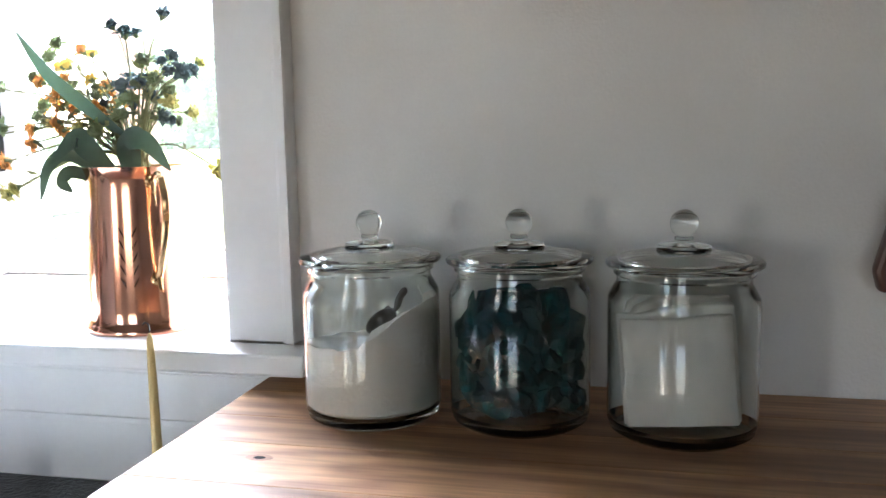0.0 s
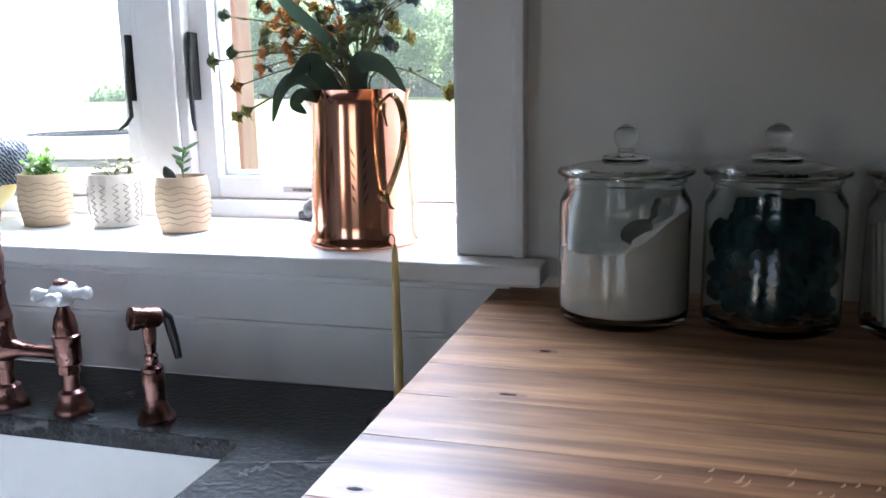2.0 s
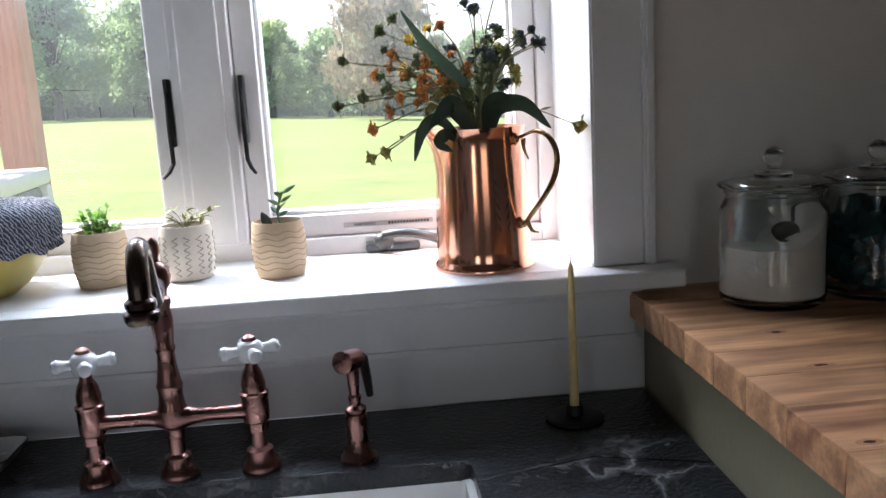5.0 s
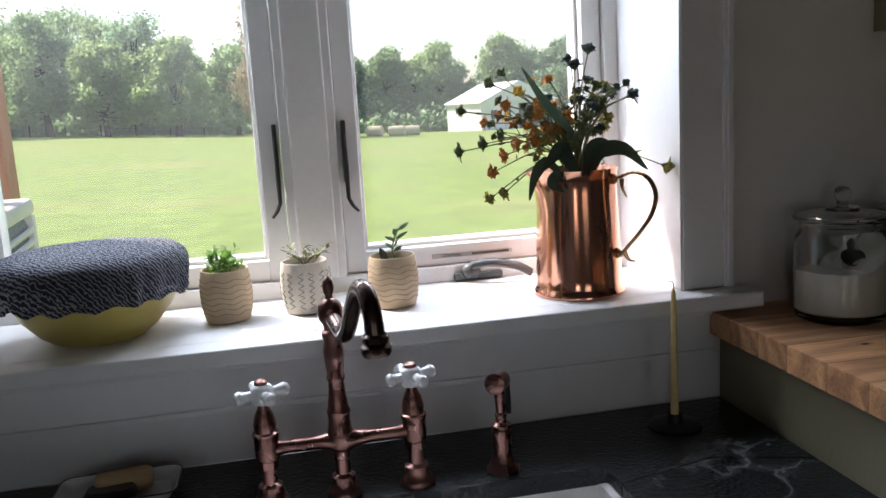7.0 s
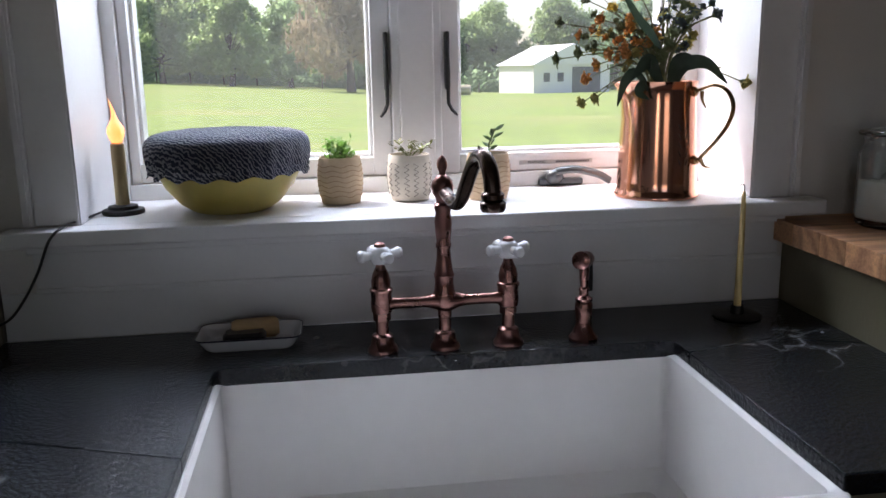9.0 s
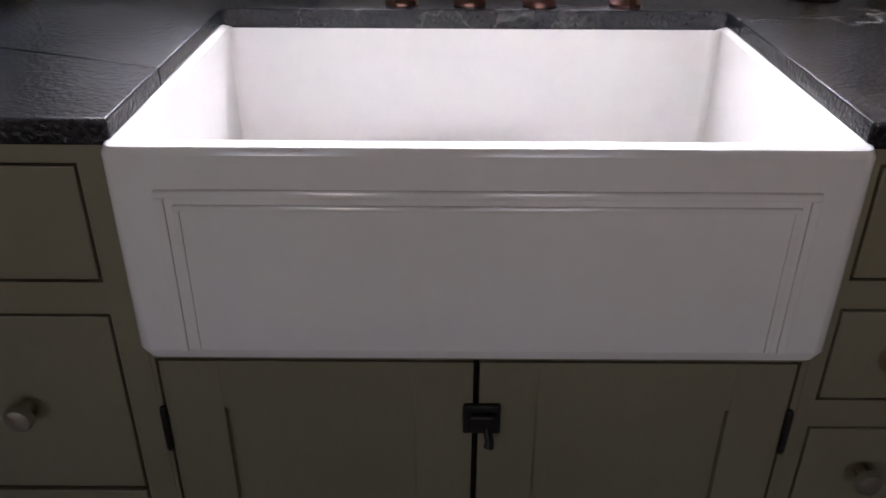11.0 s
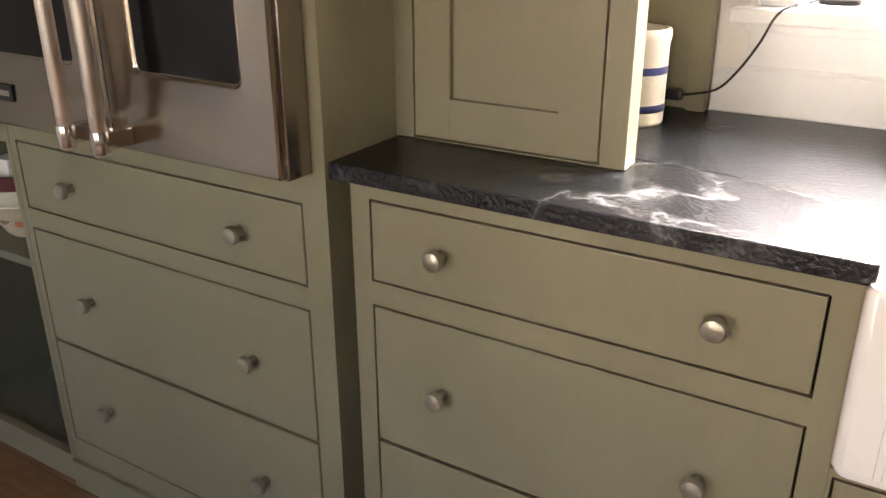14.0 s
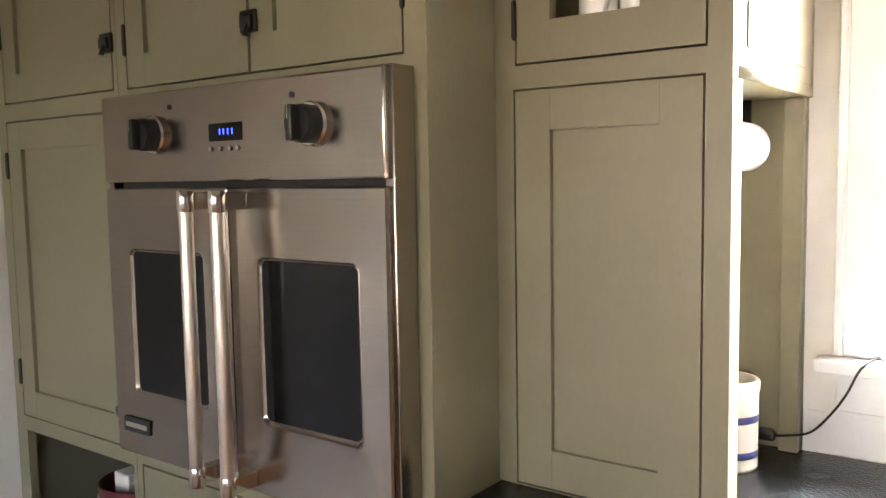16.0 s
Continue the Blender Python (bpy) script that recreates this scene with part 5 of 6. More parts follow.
def flower(p, way, r, colour):
    """A ragged blossom: a calyx and rings of narrow petals."""
    way = way.normalized()
    side = way.orthogonal().normalized()
    up = way.cross(side)
    bm = tube([p - way * r * 0.7, p - way * r * 0.35, p, p + way * r * 0.15], [r * 0.16, r * 0.36, r * 0.55, r * 0.45], 7)
    f1 = part("calyx", bm, PETALS["green"], bouquet)
    bm = bmesh.new()
    for ring in range(3):
        n = 9 - 2 * ring
        for k in range(n):
            a = 2 * math.pi * k / n + ring * 0.6 + rnd.uniform(-.2, .2)
            out = side * math.cos(a) + up * math.sin(a)
            tang = way.cross(out)
            L = r * (1.0 - 0.25 * ring) * rnd.uniform(0.8, 1.2)
            lift = 0.1 + 0.5 * ring
            b0 = p + out * r * 0.25 + way * r * 0.1
            m = b0 + out * L * 0.5 + way * L * lift * 0.6
            t = b0 + out * L * 0.95 + way * L * lift * 0.75
            w = r * 0.36
            v = [bm.verts.new(q) for q in (b0 - tang * w * 0.4, b0 + tang * w * 0.4, m + tang * w, t + tang * w * 0.6 + way * r * 0.08, t - way * r * 0.05, t - tang * w * 0.6 + way * r * 0.08, m - tang * w)]
            bm.faces.new((v[0], v[1], v[2], v[6]))
            bm.faces.new((v[2], v[3], v[4], v[5], v[6]))
    ext = bmesh.ops.solidify(bm, geom=bm.faces[:], thickness=0.0005)
    old = set(bm.verts)
    ball(bm, p + way * r * 0.35, r * 0.72)
    for v in bm.verts:
        if v not in old:
            v.co += (v.co - p - way * r * 0.35) * 0.9 * noise.noise(v.co * 260)
    part("blossom", bm, PETALS[colour], bouquet, "%s dried blossom" % colour, smooth=False)
mouth = Vector((PX, PY, SILL + 0.2))
def spray_of(dx, dz, dy, colour, n=1, r=0.0095, bend=0.3):
    """A stem from the pitcher's mouth to a point dx, dy, dz from it, with n blossoms."""
    tip = mouth + Vector((dx, dy, dz))
    base = mouth + Vector((0.35 * dx if abs(dx) < 0.12 else 0.04 * math.copysign(1, dx), rnd.uniform(-.03, .03), -0.06))
    mid = mouth + Vector((dx * 0.45, dy * 0.4, dz * 0.5 + bend * 0.1))
    pts = smooth_line([base, mouth + Vector((dx * 0.12, dy * 0.1, 0.012)), mid, tip], 6)
    part("stem", tube(pts, [0.0017 - 0.0008 * i / len(pts) for i in range(len(pts))], 6), STEM, bouquet)
    flower(tip, tip - mid, r, colour)
    for k in range(n - 1):
        i = rnd.randrange(len(pts) // 2, len(pts) - 3)
        q = pts[i] + Vector((rnd.uniform(-.03, .02), rnd.uniform(-.025, .025), rnd.uniform(0.005, .035)))
        part("twig", tube([pts[i - 2], (pts[i] + q) / 2 + Vector((0, 0, .003)), q], [0.0009, 0.0008, 0.0007], 5), STEM, bouquet)
        flower(q, q - pts[i - 2], r * rnd.uniform(0.65, 0.95), colour)
    for k in range(3):
        i = rnd.randrange(4, len(pts) - 2)
        q = pts[i] + Vector((rnd.uniform(-.02, .02), rnd.uniform(-.02, .02), rnd.uniform(0.0, .02)))
        w = (q - pts[i]).orthogonal().normalized() * 0.003
        bm = bmesh.new()
        v = [bm.verts.new(z) for z in (pts[i], (pts[i] + q) / 2 + w, q, (pts[i] + q) / 2 - w)]
        bm.faces.new(v)
        bmesh.ops.solidify(bm, geom=bm.faces[:], thickness=0.0004)
        part("small_leaf", bm, STEM, bouquet, smooth=False)
for row in ((-0.185, 0.105, -0.01, "green"), (-0.14, 0.085, 0.02, "orange"), (-0.115, 0.11, -0.02, "orange"), (-0.1, 0.09, 0.03, "yellow"), (-0.195, 0.045, -0.03, "green"), (-0.16, 0.055, -0.04, "green"), (-0.15, 0.012, -0.05, "orange"),
            (-0.155, -0.028, -0.045, "olive"), (-0.135, -0.02, -0.055, "olive"), (-0.125, 0.035, -0.03, "orange"), (-0.13, 0.145, 0.02, "green"), (-0.09, 0.13, 0.0, "yellow"), (-0.08, 0.06, -0.04, "orange"), (-0.06, 0.1, 0.03, "teal")):
    spray_of(*row, n=3)
for row in ((0.035, 0.19, 0.02, "teal"), (0.0, 0.165, -0.01, "teal"), (0.03, 0.13, -0.02, "green"), (0.085, 0.115, -0.03, "teal"), (0.068, 0.12, 0.02, "teal"), (0.045, 0.095, 0.0, "green"), (0.01, 0.085, -0.03, "green"), (-0.045, 0.075, 0.0, "teal"), (0.06, 0.07, 0.03, "olive"), (-0.02, 0.05, -0.05, "green")):
    spray_of(*row, n=2, r=0.0105)
for k in range(20):
    a = rnd.uniform(-1.15, 0.75)
    L = rnd.uniform(0.07, 0.16)
    spray_of(L * math.sin(a) * 1.05, L * math.cos(a) * 0.95, rnd.uniform(-0.06, 0.05), rnd.choice(("orange", "yellow", "olive", "green", "teal", "orange") if a < -0.1 else ("teal", "green", "teal", "olive")), n=2, r=rnd.uniform(0.007, 0.0095))
spray_of(0.135, 0.0, -0.045, "olive", n=1, r=0.011)
def broad_leaf(points, wide):
    pts = smooth_line([mouth + Vector(p) for p in points], 6)
    bm = bmesh.new()
    rows = []
    for i, p in enumerate(pts):
        way = (pts[min(i + 1, len(pts) - 1)] - pts[max(i - 1, 0)]).normalized()
        side = way.cross(Vector((0.15, -1, 0.35))).normalized()
        t = i / (len(pts) - 1)
        w = wide * (math.sin(math.pi * min(1, t * 0.92 + 0.06)) ** 0.8)
        n = way.cross(side)
        rows.append([bm.verts.new(p - side * w + n * w * 0.25), bm.verts.new(p), bm.verts.new(p + side * w + n * w * 0.25)])
    for a, b in zip(rows, rows[1:]):
        bm.faces.new((a[0], a[1], b[1], b[0]))
        bm.faces.new((a[1], a[2], b[2], b[1]))
    bmesh.ops.solidify(bm, geom=bm.faces[:], thickness=0.0006)
    part("leaf", bm, BIGLEAF, bouquet, "broad dark green leaf")
broad_leaf([(0.0, -0.02, 0.04), (-0.03, -0.05, 0.075), (-0.07, -0.065, 0.115), (-0.105, -0.07, 0.165)], 0.0085)
broad_leaf([(0.0, -0.03, -0.02), (-0.03, -0.055, 0.025), (-0.045, -0.06, 0.04), (-0.075, -0.065, 0.01)], 0.014)
broad_leaf([(0.01, -0.03, -0.02), (0.02, -0.06, 0.03), (0.055, -0.07, 0.035), (0.09, -0.075, 0.0)], 0.0125)
broad_leaf([(0.01, -0.02, -0.02), (0.015, -0.04, 0.03), (0.03, -0.05, 0.04), (0.05, -0.05, 0.03)], 0.015)
broad_leaf([(-0.02, -0.02, -0.02), (-0.06, -0.05, 0.02), (-0.085, -0.06, 0.005), (-0.098, -0.06, -0.035)], 0.009)
broad_leaf([(-0.02, -0.03, -0.02), (-0.05, -0.06, 0.0), (-0.062, -0.066, -0.012), (-0.045, -0.07, -0.025)], 0.009)

# ---- potted plants on the sill ----
CLAY = mat("carved_clay", (0.55, 0.42, 0.28), 0.75, 0, 0.12, 30, 0.3, 150)
PALECLAY = mat("pale_clay", (0.62, 0.56, 0.47), 0.75, 0, 0.1, 30, 0.3, 150)
GROOVE = mat("carved_groove", (0.3, 0.19, 0.1), 0.8, 0, 0.2)
GROOVE_D = mat("stamped_groove", (0.2, 0.18, 0.15), 0.8, 0, 0.2)
SOIL = mat("potting_soil", (0.04, 0.028, 0.02), 0.95, 0, 0.4, 90, 0.8, 200)
HERB = mat("herb_leaf", (0.11, 0.21, 0.05), 0.55, 0, 0.35, 80)
SUCC = mat("succulent_leaf", (0.13, 0.22, 0.1), 0.5, 0, 0.25, 60)
leafy(HERB, (0.2, 0.4, 0.08), 0.45)
leafy(SUCC, (0.2, 0.36, 0.14), 0.3)
def pot_radius(z, h):
    t = z / h
    return 0.031 + 0.0095 * math.sin(math.pi * min(1, 0.12 + 0.68 * t)) if t < 0.98 else 0.037
def potted_plant(x, y, waves, label):
    h = 0.082
    t = thing("potted_plant", (x, y, SILL), label, "plant", "small potted plants on the sill")
    prof = [(0, 0.0), (0.026, 0.0)] + [(pot_radius(h * k / 14, h), h * (0.02 + 0.98 * k / 14)) for k in range(14)] + [(0.0365, h + 0.001), (0.0345, h + 0.001), (0.033, h - 0.012), (0, h - 0.012)]
    p = part("pot", lathe(prof, 40, (x, y, SILL)), CLAY if waves else PALECLAY, t, "wave-carved clay pot" if waves else "pale clay pot stamped with chevrons")
    if waves:
        for k in range(7):
            z0 = 0.016 + k * 0.0088
            pts = [(x + (pot_radius(z0, h) + 0.0001) * math.cos(a), y + (pot_radius(z0, h) + 0.0001) * math.sin(a), SILL + z0 + 0.0019 * math.sin(7 * a + 0.5 * k)) for a in [2 * math.pi * i / 70 for i in range(71)]]
            part("groove", tube(pts, 0.0006, 5), GROOVE, p)
    else:
        bm = bmesh.new()
        for col in range(14):
            a0 = 2 * math.pi * col / 14
            s = 1 if col % 2 else -1
            for row in range(6):
                z0 = 0.015 + row * 0.0098
                rr = pot_radius(z0, h) + 0.0002
                tube([(x + rr * math.cos(a), y + rr * math.sin(a), SILL + z0 + dz) for a, dz in ((a0 - s * 0.12, 0.0048), (a0 + s * 0.1, 0.0), (a0 - s * 0.12, -0.0048))], 0.00075, 5, bm)
        part("stamped_marks", bm, GROOVE_D, p)["kind"] = "stuff"
    part("soil", lathe([(0, h - 0.009), (0.02, h - 0.008), (0.0332, h - 0.011), (0.03, h - 0.014), (0, h - 0.014)], 24, (x, y, SILL)), SOIL, t)
    return t, Vector((x, y, SILL + h - 0.008))
def leaf_into(bm, p, way, L, w, cup=0.2):
    way = way.normalized()
    side = way.cross(Vector((0.3, 0.2, 1))).normalized()
    n = side.cross(way)
    a, b, c, d = p, p + way * L * 0.45 + side * w + n * w * cup, p + way * L, p + way * L * 0.45 - side * w + n * w * cup
    m = p + way * L * 0.5
    v = [bm.verts.new(q) for q in (a, b, c, d, m)]
    bm.faces.new((v[0], v[1], v[4]))
    bm.faces.new((v[1], v[2], v[4]))
    bm.faces.new((v[2], v[3], v[4]))
    bm.faces.new((v[3], v[0], v[4]))
rnd = random.Random(31)
t, base = potted_plant(-0.887, 1.267, True, "bushy green herb in a wave-carved clay pot")
bm = bmesh.new()
for k in range(34):
    a, r = rnd.uniform(0, 6.28), rnd.uniform(0.004, 0.034)
    top = base + Vector((r * math.cos(a), r * math.sin(a), rnd.uniform(0.018, 0.05) - r * 0.35))
    foot_p = base + Vector((0.4 * r * math.cos(a), 0.4 * r * math.sin(a), 0))
    tube([foot_p, (foot_p + top) / 2, top], 0.0006, 4, bm)
    for i in range(7):
        leaf_into(bm, foot_p.lerp(top, 0.5 + 0.5 * i / 6), Vector((rnd.gauss(0, 1), rnd.gauss(0, 1), rnd.gauss(0.4, 0.6))), rnd.uniform(0.008, 0.014), rnd.uniform(0.003, 0.0055))
part("herb_foliage", bm, HERB, t, "dense bright green leaves", smooth=False)["kind"] = "stuff"
t, base = potted_plant(-0.762, 1.275, False, "small trailing plant in a chevron-stamped pot")
bm = bmesh.new()
for k in range(13):
    a = rnd.uniform(0, 6.28)
    r = rnd.uniform(0.015, 0.05)
    top = base + Vector((r * math.cos(a), r * math.sin(a) * 0.8, rnd.uniform(0.012, 0.03)))
    tube(smooth_line([base, base.lerp(top, 0.5) + Vector((0, 0, 0.006)), top], 4), 0.0006, 4, bm)
    for i in range(4):
        leaf_into(bm, base.lerp(top, 0.45 + 0.18 * i) + Vector((0, 0, 0.004)), Vector((rnd.gauss(0, 1), rnd.gauss(0, 1), rnd.gauss(0.2, 0.5))), rnd.uniform(0.009, 0.018), rnd.uniform(0.0025, 0.0045))
part("trailing_foliage", bm, mat("olive_leaf", (0.15, 0.17, 0.05), 0.6, 0, 0.4, 70), t, "sparse olive leaves", smooth=False)["kind"] = "stuff"
t, base = potted_plant(-0.622, 1.25, True, "young succulent in a wave-carved clay pot")
top = base + Vector((0.012, -0.004, 0.052))
part("stalk", tube(smooth_line([base + Vector((0.006, 0, 0)), base + Vector((0.002, 0, 0.022)), top]), 0.0017, 8), SUCC, t)
for k in range(9):
    bm = bmesh.new()
    a = k * 2.4
    p = base.lerp(top, 0.3 + 0.08 * k)
    way = Vector((math.cos(a), math.sin(a), 0.5)).normalized()
    L = 0.016 + 0.004 * (k % 3)
    tube([p, p + way * L * 0.35, p + way * L * 0.7, p + way * L], [0.0012, 0.004, 0.0034, 0.0005], 8, bm, 0.4)
    part("leaf", bm, SUCC, t)
bm = bmesh.new()
tube(smooth_line([base + Vector((-0.008, -0.006, -0.002)), base + Vector((-0.015, -0.01, 0.012)), base + Vector((-0.02, -0.012, 0.024))]), [0.008 * math.sin(math.pi * (0.15 + 0.8 * i / 16)) for i in range(17)], 8, bm, 0.25)
part("leaf", bm, BIGLEAF, t, "broad dark leaf")

# ---- covered bowl ----
BX, BY = -1.076, 1.245
YELLOW = mat("yellow_bowl_glaze", (0.5, 0.4, 0.1), 0.4, 0, 0.08, 8)
YELLOW.node_tree.nodes["Principled BSDF"].inputs["Subsurface Weight"].default_value = 0.3
YELLOW.node_tree.nodes["Principled BSDF"].inputs["Subsurface Radius"].default_value = (0.05, 0.04, 0.01)
tagged(part("mixing_bowl", lathe([(0, 0.003), (0.055, 0.003), (0.06, 0.0), (0.068, 0.003), (0.085, 0.015), (0.108, 0.042), (0.124, 0.075), (0.13, 0.1), (0.132, 0.112), (0.129, 0.112), (0.121, 0.078), (0.104, 0.045), (0.08, 0.018), (0, 0.008)], 64, (BX, BY, SILL)), YELLOW), "yellow mixing bowl standing on the sill", "bowl")
CLOTH = mat("striped_cotton", (0.07, 0.08, 0.11), 0.9, 0, 0.2, 30, 0.4, 300)
cn, cl = CLOTH.node_tree.nodes, CLOTH.node_tree.links
tc, wave = cn.new("ShaderNodeTexCoord"), cn.new("ShaderNodeTexWave")
wave.bands_direction = "DIAGONAL"
wave.inputs["Scale"].default_value, wave.inputs["Distortion"].default_value, wave.inputs["Detail"].default_value, wave.inputs["Detail Scale"].default_value = 75, 6.0, 2, 1.8
cl.new(tc.outputs["Object"], wave.inputs["Vector"])
edge = cn.new("ShaderNodeMapRange")
edge.inputs[1].default_value, edge.inputs[2].default_value = 0.55, 0.75
cl.new(wave.outputs["Fac"], edge.inputs[0])
mx = cn.new("ShaderNodeMix")
mx.data_type = "RGBA"
mx.inputs["A"].default_value, mx.inputs["B"].default_value = (0.045, 0.055, 0.09, 1), (0.42, 0.43, 0.46, 1)
cl.new(edge.outputs[0], mx.inputs["Factor"])
cl.new(mx.outputs["Result"], cn["Principled BSDF"].inputs["Base Color"])
n, prof = 160, [(0.0, 0.139), (0.03, 0.139), (0.06, 0.1385), (0.09, 0.137), (0.115, 0.134), (0.128, 0.13), (0.136, 0.122), (0.1385, 0.112), (0.1385, 0.1), (0.137, 0.09), (0.1345, 0.08), (0.133, 0.073), (0.135, 0.066)]
bm = lathe(prof, n, (BX, BY, SILL))
for v in bm.verts:
    u, w = v.co.x - BX, v.co.y - BY
    r, a = math.hypot(u, w), math.atan2(w, u)
    if r < 1e-4:
        continue
    drop = max(0, (0.134 - (v.co.z - SILL)) / 0.06)
    pleat = 0.0022 * drop * math.sin(a * 34 + 3 * math.sin(a * 5)) + 0.003 * drop * noise.noise((math.cos(a) * 6, math.sin(a) * 6, v.co.z * 30))
    v.co.x += pleat * u / r
    v.co.y += pleat * w / r
    v.co.z += 0.0016 * noise.noise((u * 45, w * 45, 0)) + (0.006 * noise.noise((math.cos(a) * 4, math.sin(a) * 4, 7)) - 0.003 * math.sin(a * 17)) * drop * 0.8
bmesh.ops.solidify(bm, geom=bm.faces[:], thickness=-0.0008)
cover = tagged(part("bowl_cover", bm, CLOTH), "dark blue striped cloth cover gathered over the bowl", "bowl cover")

hem = []
for k in range(180):
    a = 2 * math.pi * k / 180
    r = 0.1335 + 0.0018 * math.sin(a * 34 + 3 * math.sin(a * 5)) + 0.0012 * noise.noise((math.cos(a) * 6, math.sin(a) * 6, 3))
    hem.append((BX + r * math.cos(a), BY + r * math.sin(a), SILL + 0.078 + 0.003 * noise.noise((math.cos(a) * 4, math.sin(a) * 4, 7))))
part("elastic_hem", tube(hem + hem[:1], 0.0022, 6), CLOTH, cover, "gathered elastic hem of the cover")

# ---- electric candle ----
ELX, ELY = -1.258, 1.243
lamp = thing("electric_candle", (ELX, ELY, SILL), "electric window candle with a glowing flame bulb and black base", "lamp")
part("base", lathe([(0, 0), (0.034, 0), (0.035, 0.003), (0.034, 0.008), (0.025, 0.009), (0.024, 0.014), (0.012, 0.016), (0, 0.016)], 36, (ELX, ELY, SILL)), IRON, lamp, "round black stepped base")
part("candle_sleeve", lathe([(0.0115, 0.0155), (0.011, 0.06), (0.0112, 0.1), (0.0108, 0.118), (0.008, 0.12), (0, 0.12)], 24, (ELX, ELY, SILL)), mat("ivory_wax_sleeve", (0.33, 0.25, 0.12), 0.6, 0, 0.15, 40), lamp, "tan waxed sleeve")
bm = lathe([(0, 0.119), (0.0085, 0.121), (0.012, 0.129), (0.0145, 0.138), (0.0135, 0.146), (0.009, 0.154), (0.005, 0.161), (0.003, 0.172), (0.0015, 0.186), (0, 0.195)], 24, (ELX, ELY, SILL))
for v in bm.verts:
    k = max(0, v.co.z - SILL - 0.155)
    v.co.x -= k * k * 5
part("bulb", bm, glow(mat("silicone_bulb", (0.9, 0.6, 0.4), 0.4), (1.0, 0.33, 0.06), 1.3), lamp, "glowing orange flame bulb")
cord = smooth_line([(ELX - 0.033, ELY, SILL + 0.005), (ELX - 0.048, ELY - 0.07, SILL + 0.004), (ELX - 0.06, 1.11, SILL + 0.004), (ELX - 0.075, 1.085, SILL - 0.012), (ELX - 0.095, 1.085, 1.05), (ELX - 0.125, 1.1, 1.003), (ELX - 0.16, 1.112, 0.964), (ELX - 0.205, 1.118, 0.949), (ELX - 0.225, 1.118, 0.946)], 6)
part("cord", tube(cord, 0.0022, 8), BLACK, lamp, "thin black cord")
part("plug", boxes((ELX - 0.262, ELX - 0.222, 1.108, 1.128, 0.935, 0.955), bevel=0.005), BLACK, lamp, "black plug")

# ---- taper candle, soap dish, crock, paper towels ----
tc_ = thing("taper_candle", (-0.223, 1.068, COUNTER), "thin yellow taper candle in a black iron holder", "candle")
part("holder", lathe([(0, 0), (0.038, 0), (0.04, 0.003), (0.036, 0.005), (0.012, 0.006), (0.0105, 0.02), (0.0085, 0.02), (0.0085, 0.008), (0, 0.008)], 32, (-0.223, 1.068, COUNTER)), IRON, tc_, "black iron candle dish")
bm = lathe([(0, 0.0085), (0.0066, 0.0085), (0.0063, 0.03), (0.0053, 0.12), (0.0043, 0.19), (0.0035, 0.21), (0.0015, 0.217), (0, 0.218)], 20, (-0.223, 1.068, COUNTER))
part("taper", bm, mat("yellow_beeswax", (0.78, 0.6, 0.26), 0.5, 0, 0.1, 30), tc_, "tapered yellow beeswax candle")
part("wick", tube(smooth_line([(-0.223, 1.068, COUNTER + 0.217), (-0.223, 1.068, COUNTER + 0.225), (-0.227, 1.068, COUNTER + 0.229), (-0.231, 1.068, COUNTER + 0.226)], 4), 0.0008, 6), BLACK, tc_)

dish = thing("soap_dish", (-1.042, 1.072, COUNTER), "white enamel soap dish with a dark blue rim", "dish")
def tray(bm, x, y, z0, rows):
    rings = []
    for wx, wy, z, r in rows:
        pts = corner(wx - r, wy - r, 0, r, 4) + corner(-wx + r, wy - r, 90, r, 4) + corner(-wx + r, -wy + r, 180, r, 4) + corner(wx - r, -wy + r, 270, r, 4)
        rings.append([bm.verts.new((x + a, y + b, z0 + z)) for a, b in pts])
    for a, b in zip(rings, rings[1:]):
        for i in range(len(a)):
            j = (i + 1) % len(a)
            bm.faces.new((a[i], a[j], b[j], b[i]))
    bm.faces.new(rings[0][::-1])
    bm.faces.new(rings[-1])
    return bm
part("tray", tray(bmesh.new(), -1.042, 1.072, COUNTER, [(0.062, 0.03, 0.0, 0.012), (0.068, 0.036, 0.004, 0.014), (0.079, 0.045, 0.022, 0.016), (0.081, 0.047, 0.0235, 0.017), (0.079, 0.045, 0.0235, 0.016), (0.067, 0.035, 0.007, 0.013), (0.06, 0.029, 0.005, 0.012)]), CERAMIC, dish)
bm = bmesh.new()
pts = corner(0.064, 0.03, 0, 0.0172, 5) + corner(-0.064, 0.03, 90, 0.0172, 5) + corner(-0.064, -0.03, 180, 0.0172, 5) + corner(0.064, -0.03, 270, 0.0172, 5)
pts = [(-1.042 + a, 1.072 + b, COUNTER + 0.023) for a, b in pts]
part("rim", tube(pts + pts[:1], 0.0014, 6), mat("navy_enamel_rim", (0.012, 0.014, 0.03), 0.3), dish, "dark blue enamel rim")
brush = thing("scrub_brush", (-1.04, 1.075, COUNTER + 0.0055), "small pale wooden scrub brush lying in the dish", "brush")
bm = lathe([(0, -0.038), (0.012, -0.037), (0.0165, -0.03), (0.0165, 0.03), (0.012, 0.037), (0, 0.038)], 20, (-1.035, 1.082, COUNTER + 0.024), turn=pose(0, 0, 0, 0, 90, 8))
part("handle", bm, mat("pale_beech", (0.5, 0.34, 0.17), 0.6, 0, 0.15, 25, 0.2, 90, (1, 8, 8)), brush)
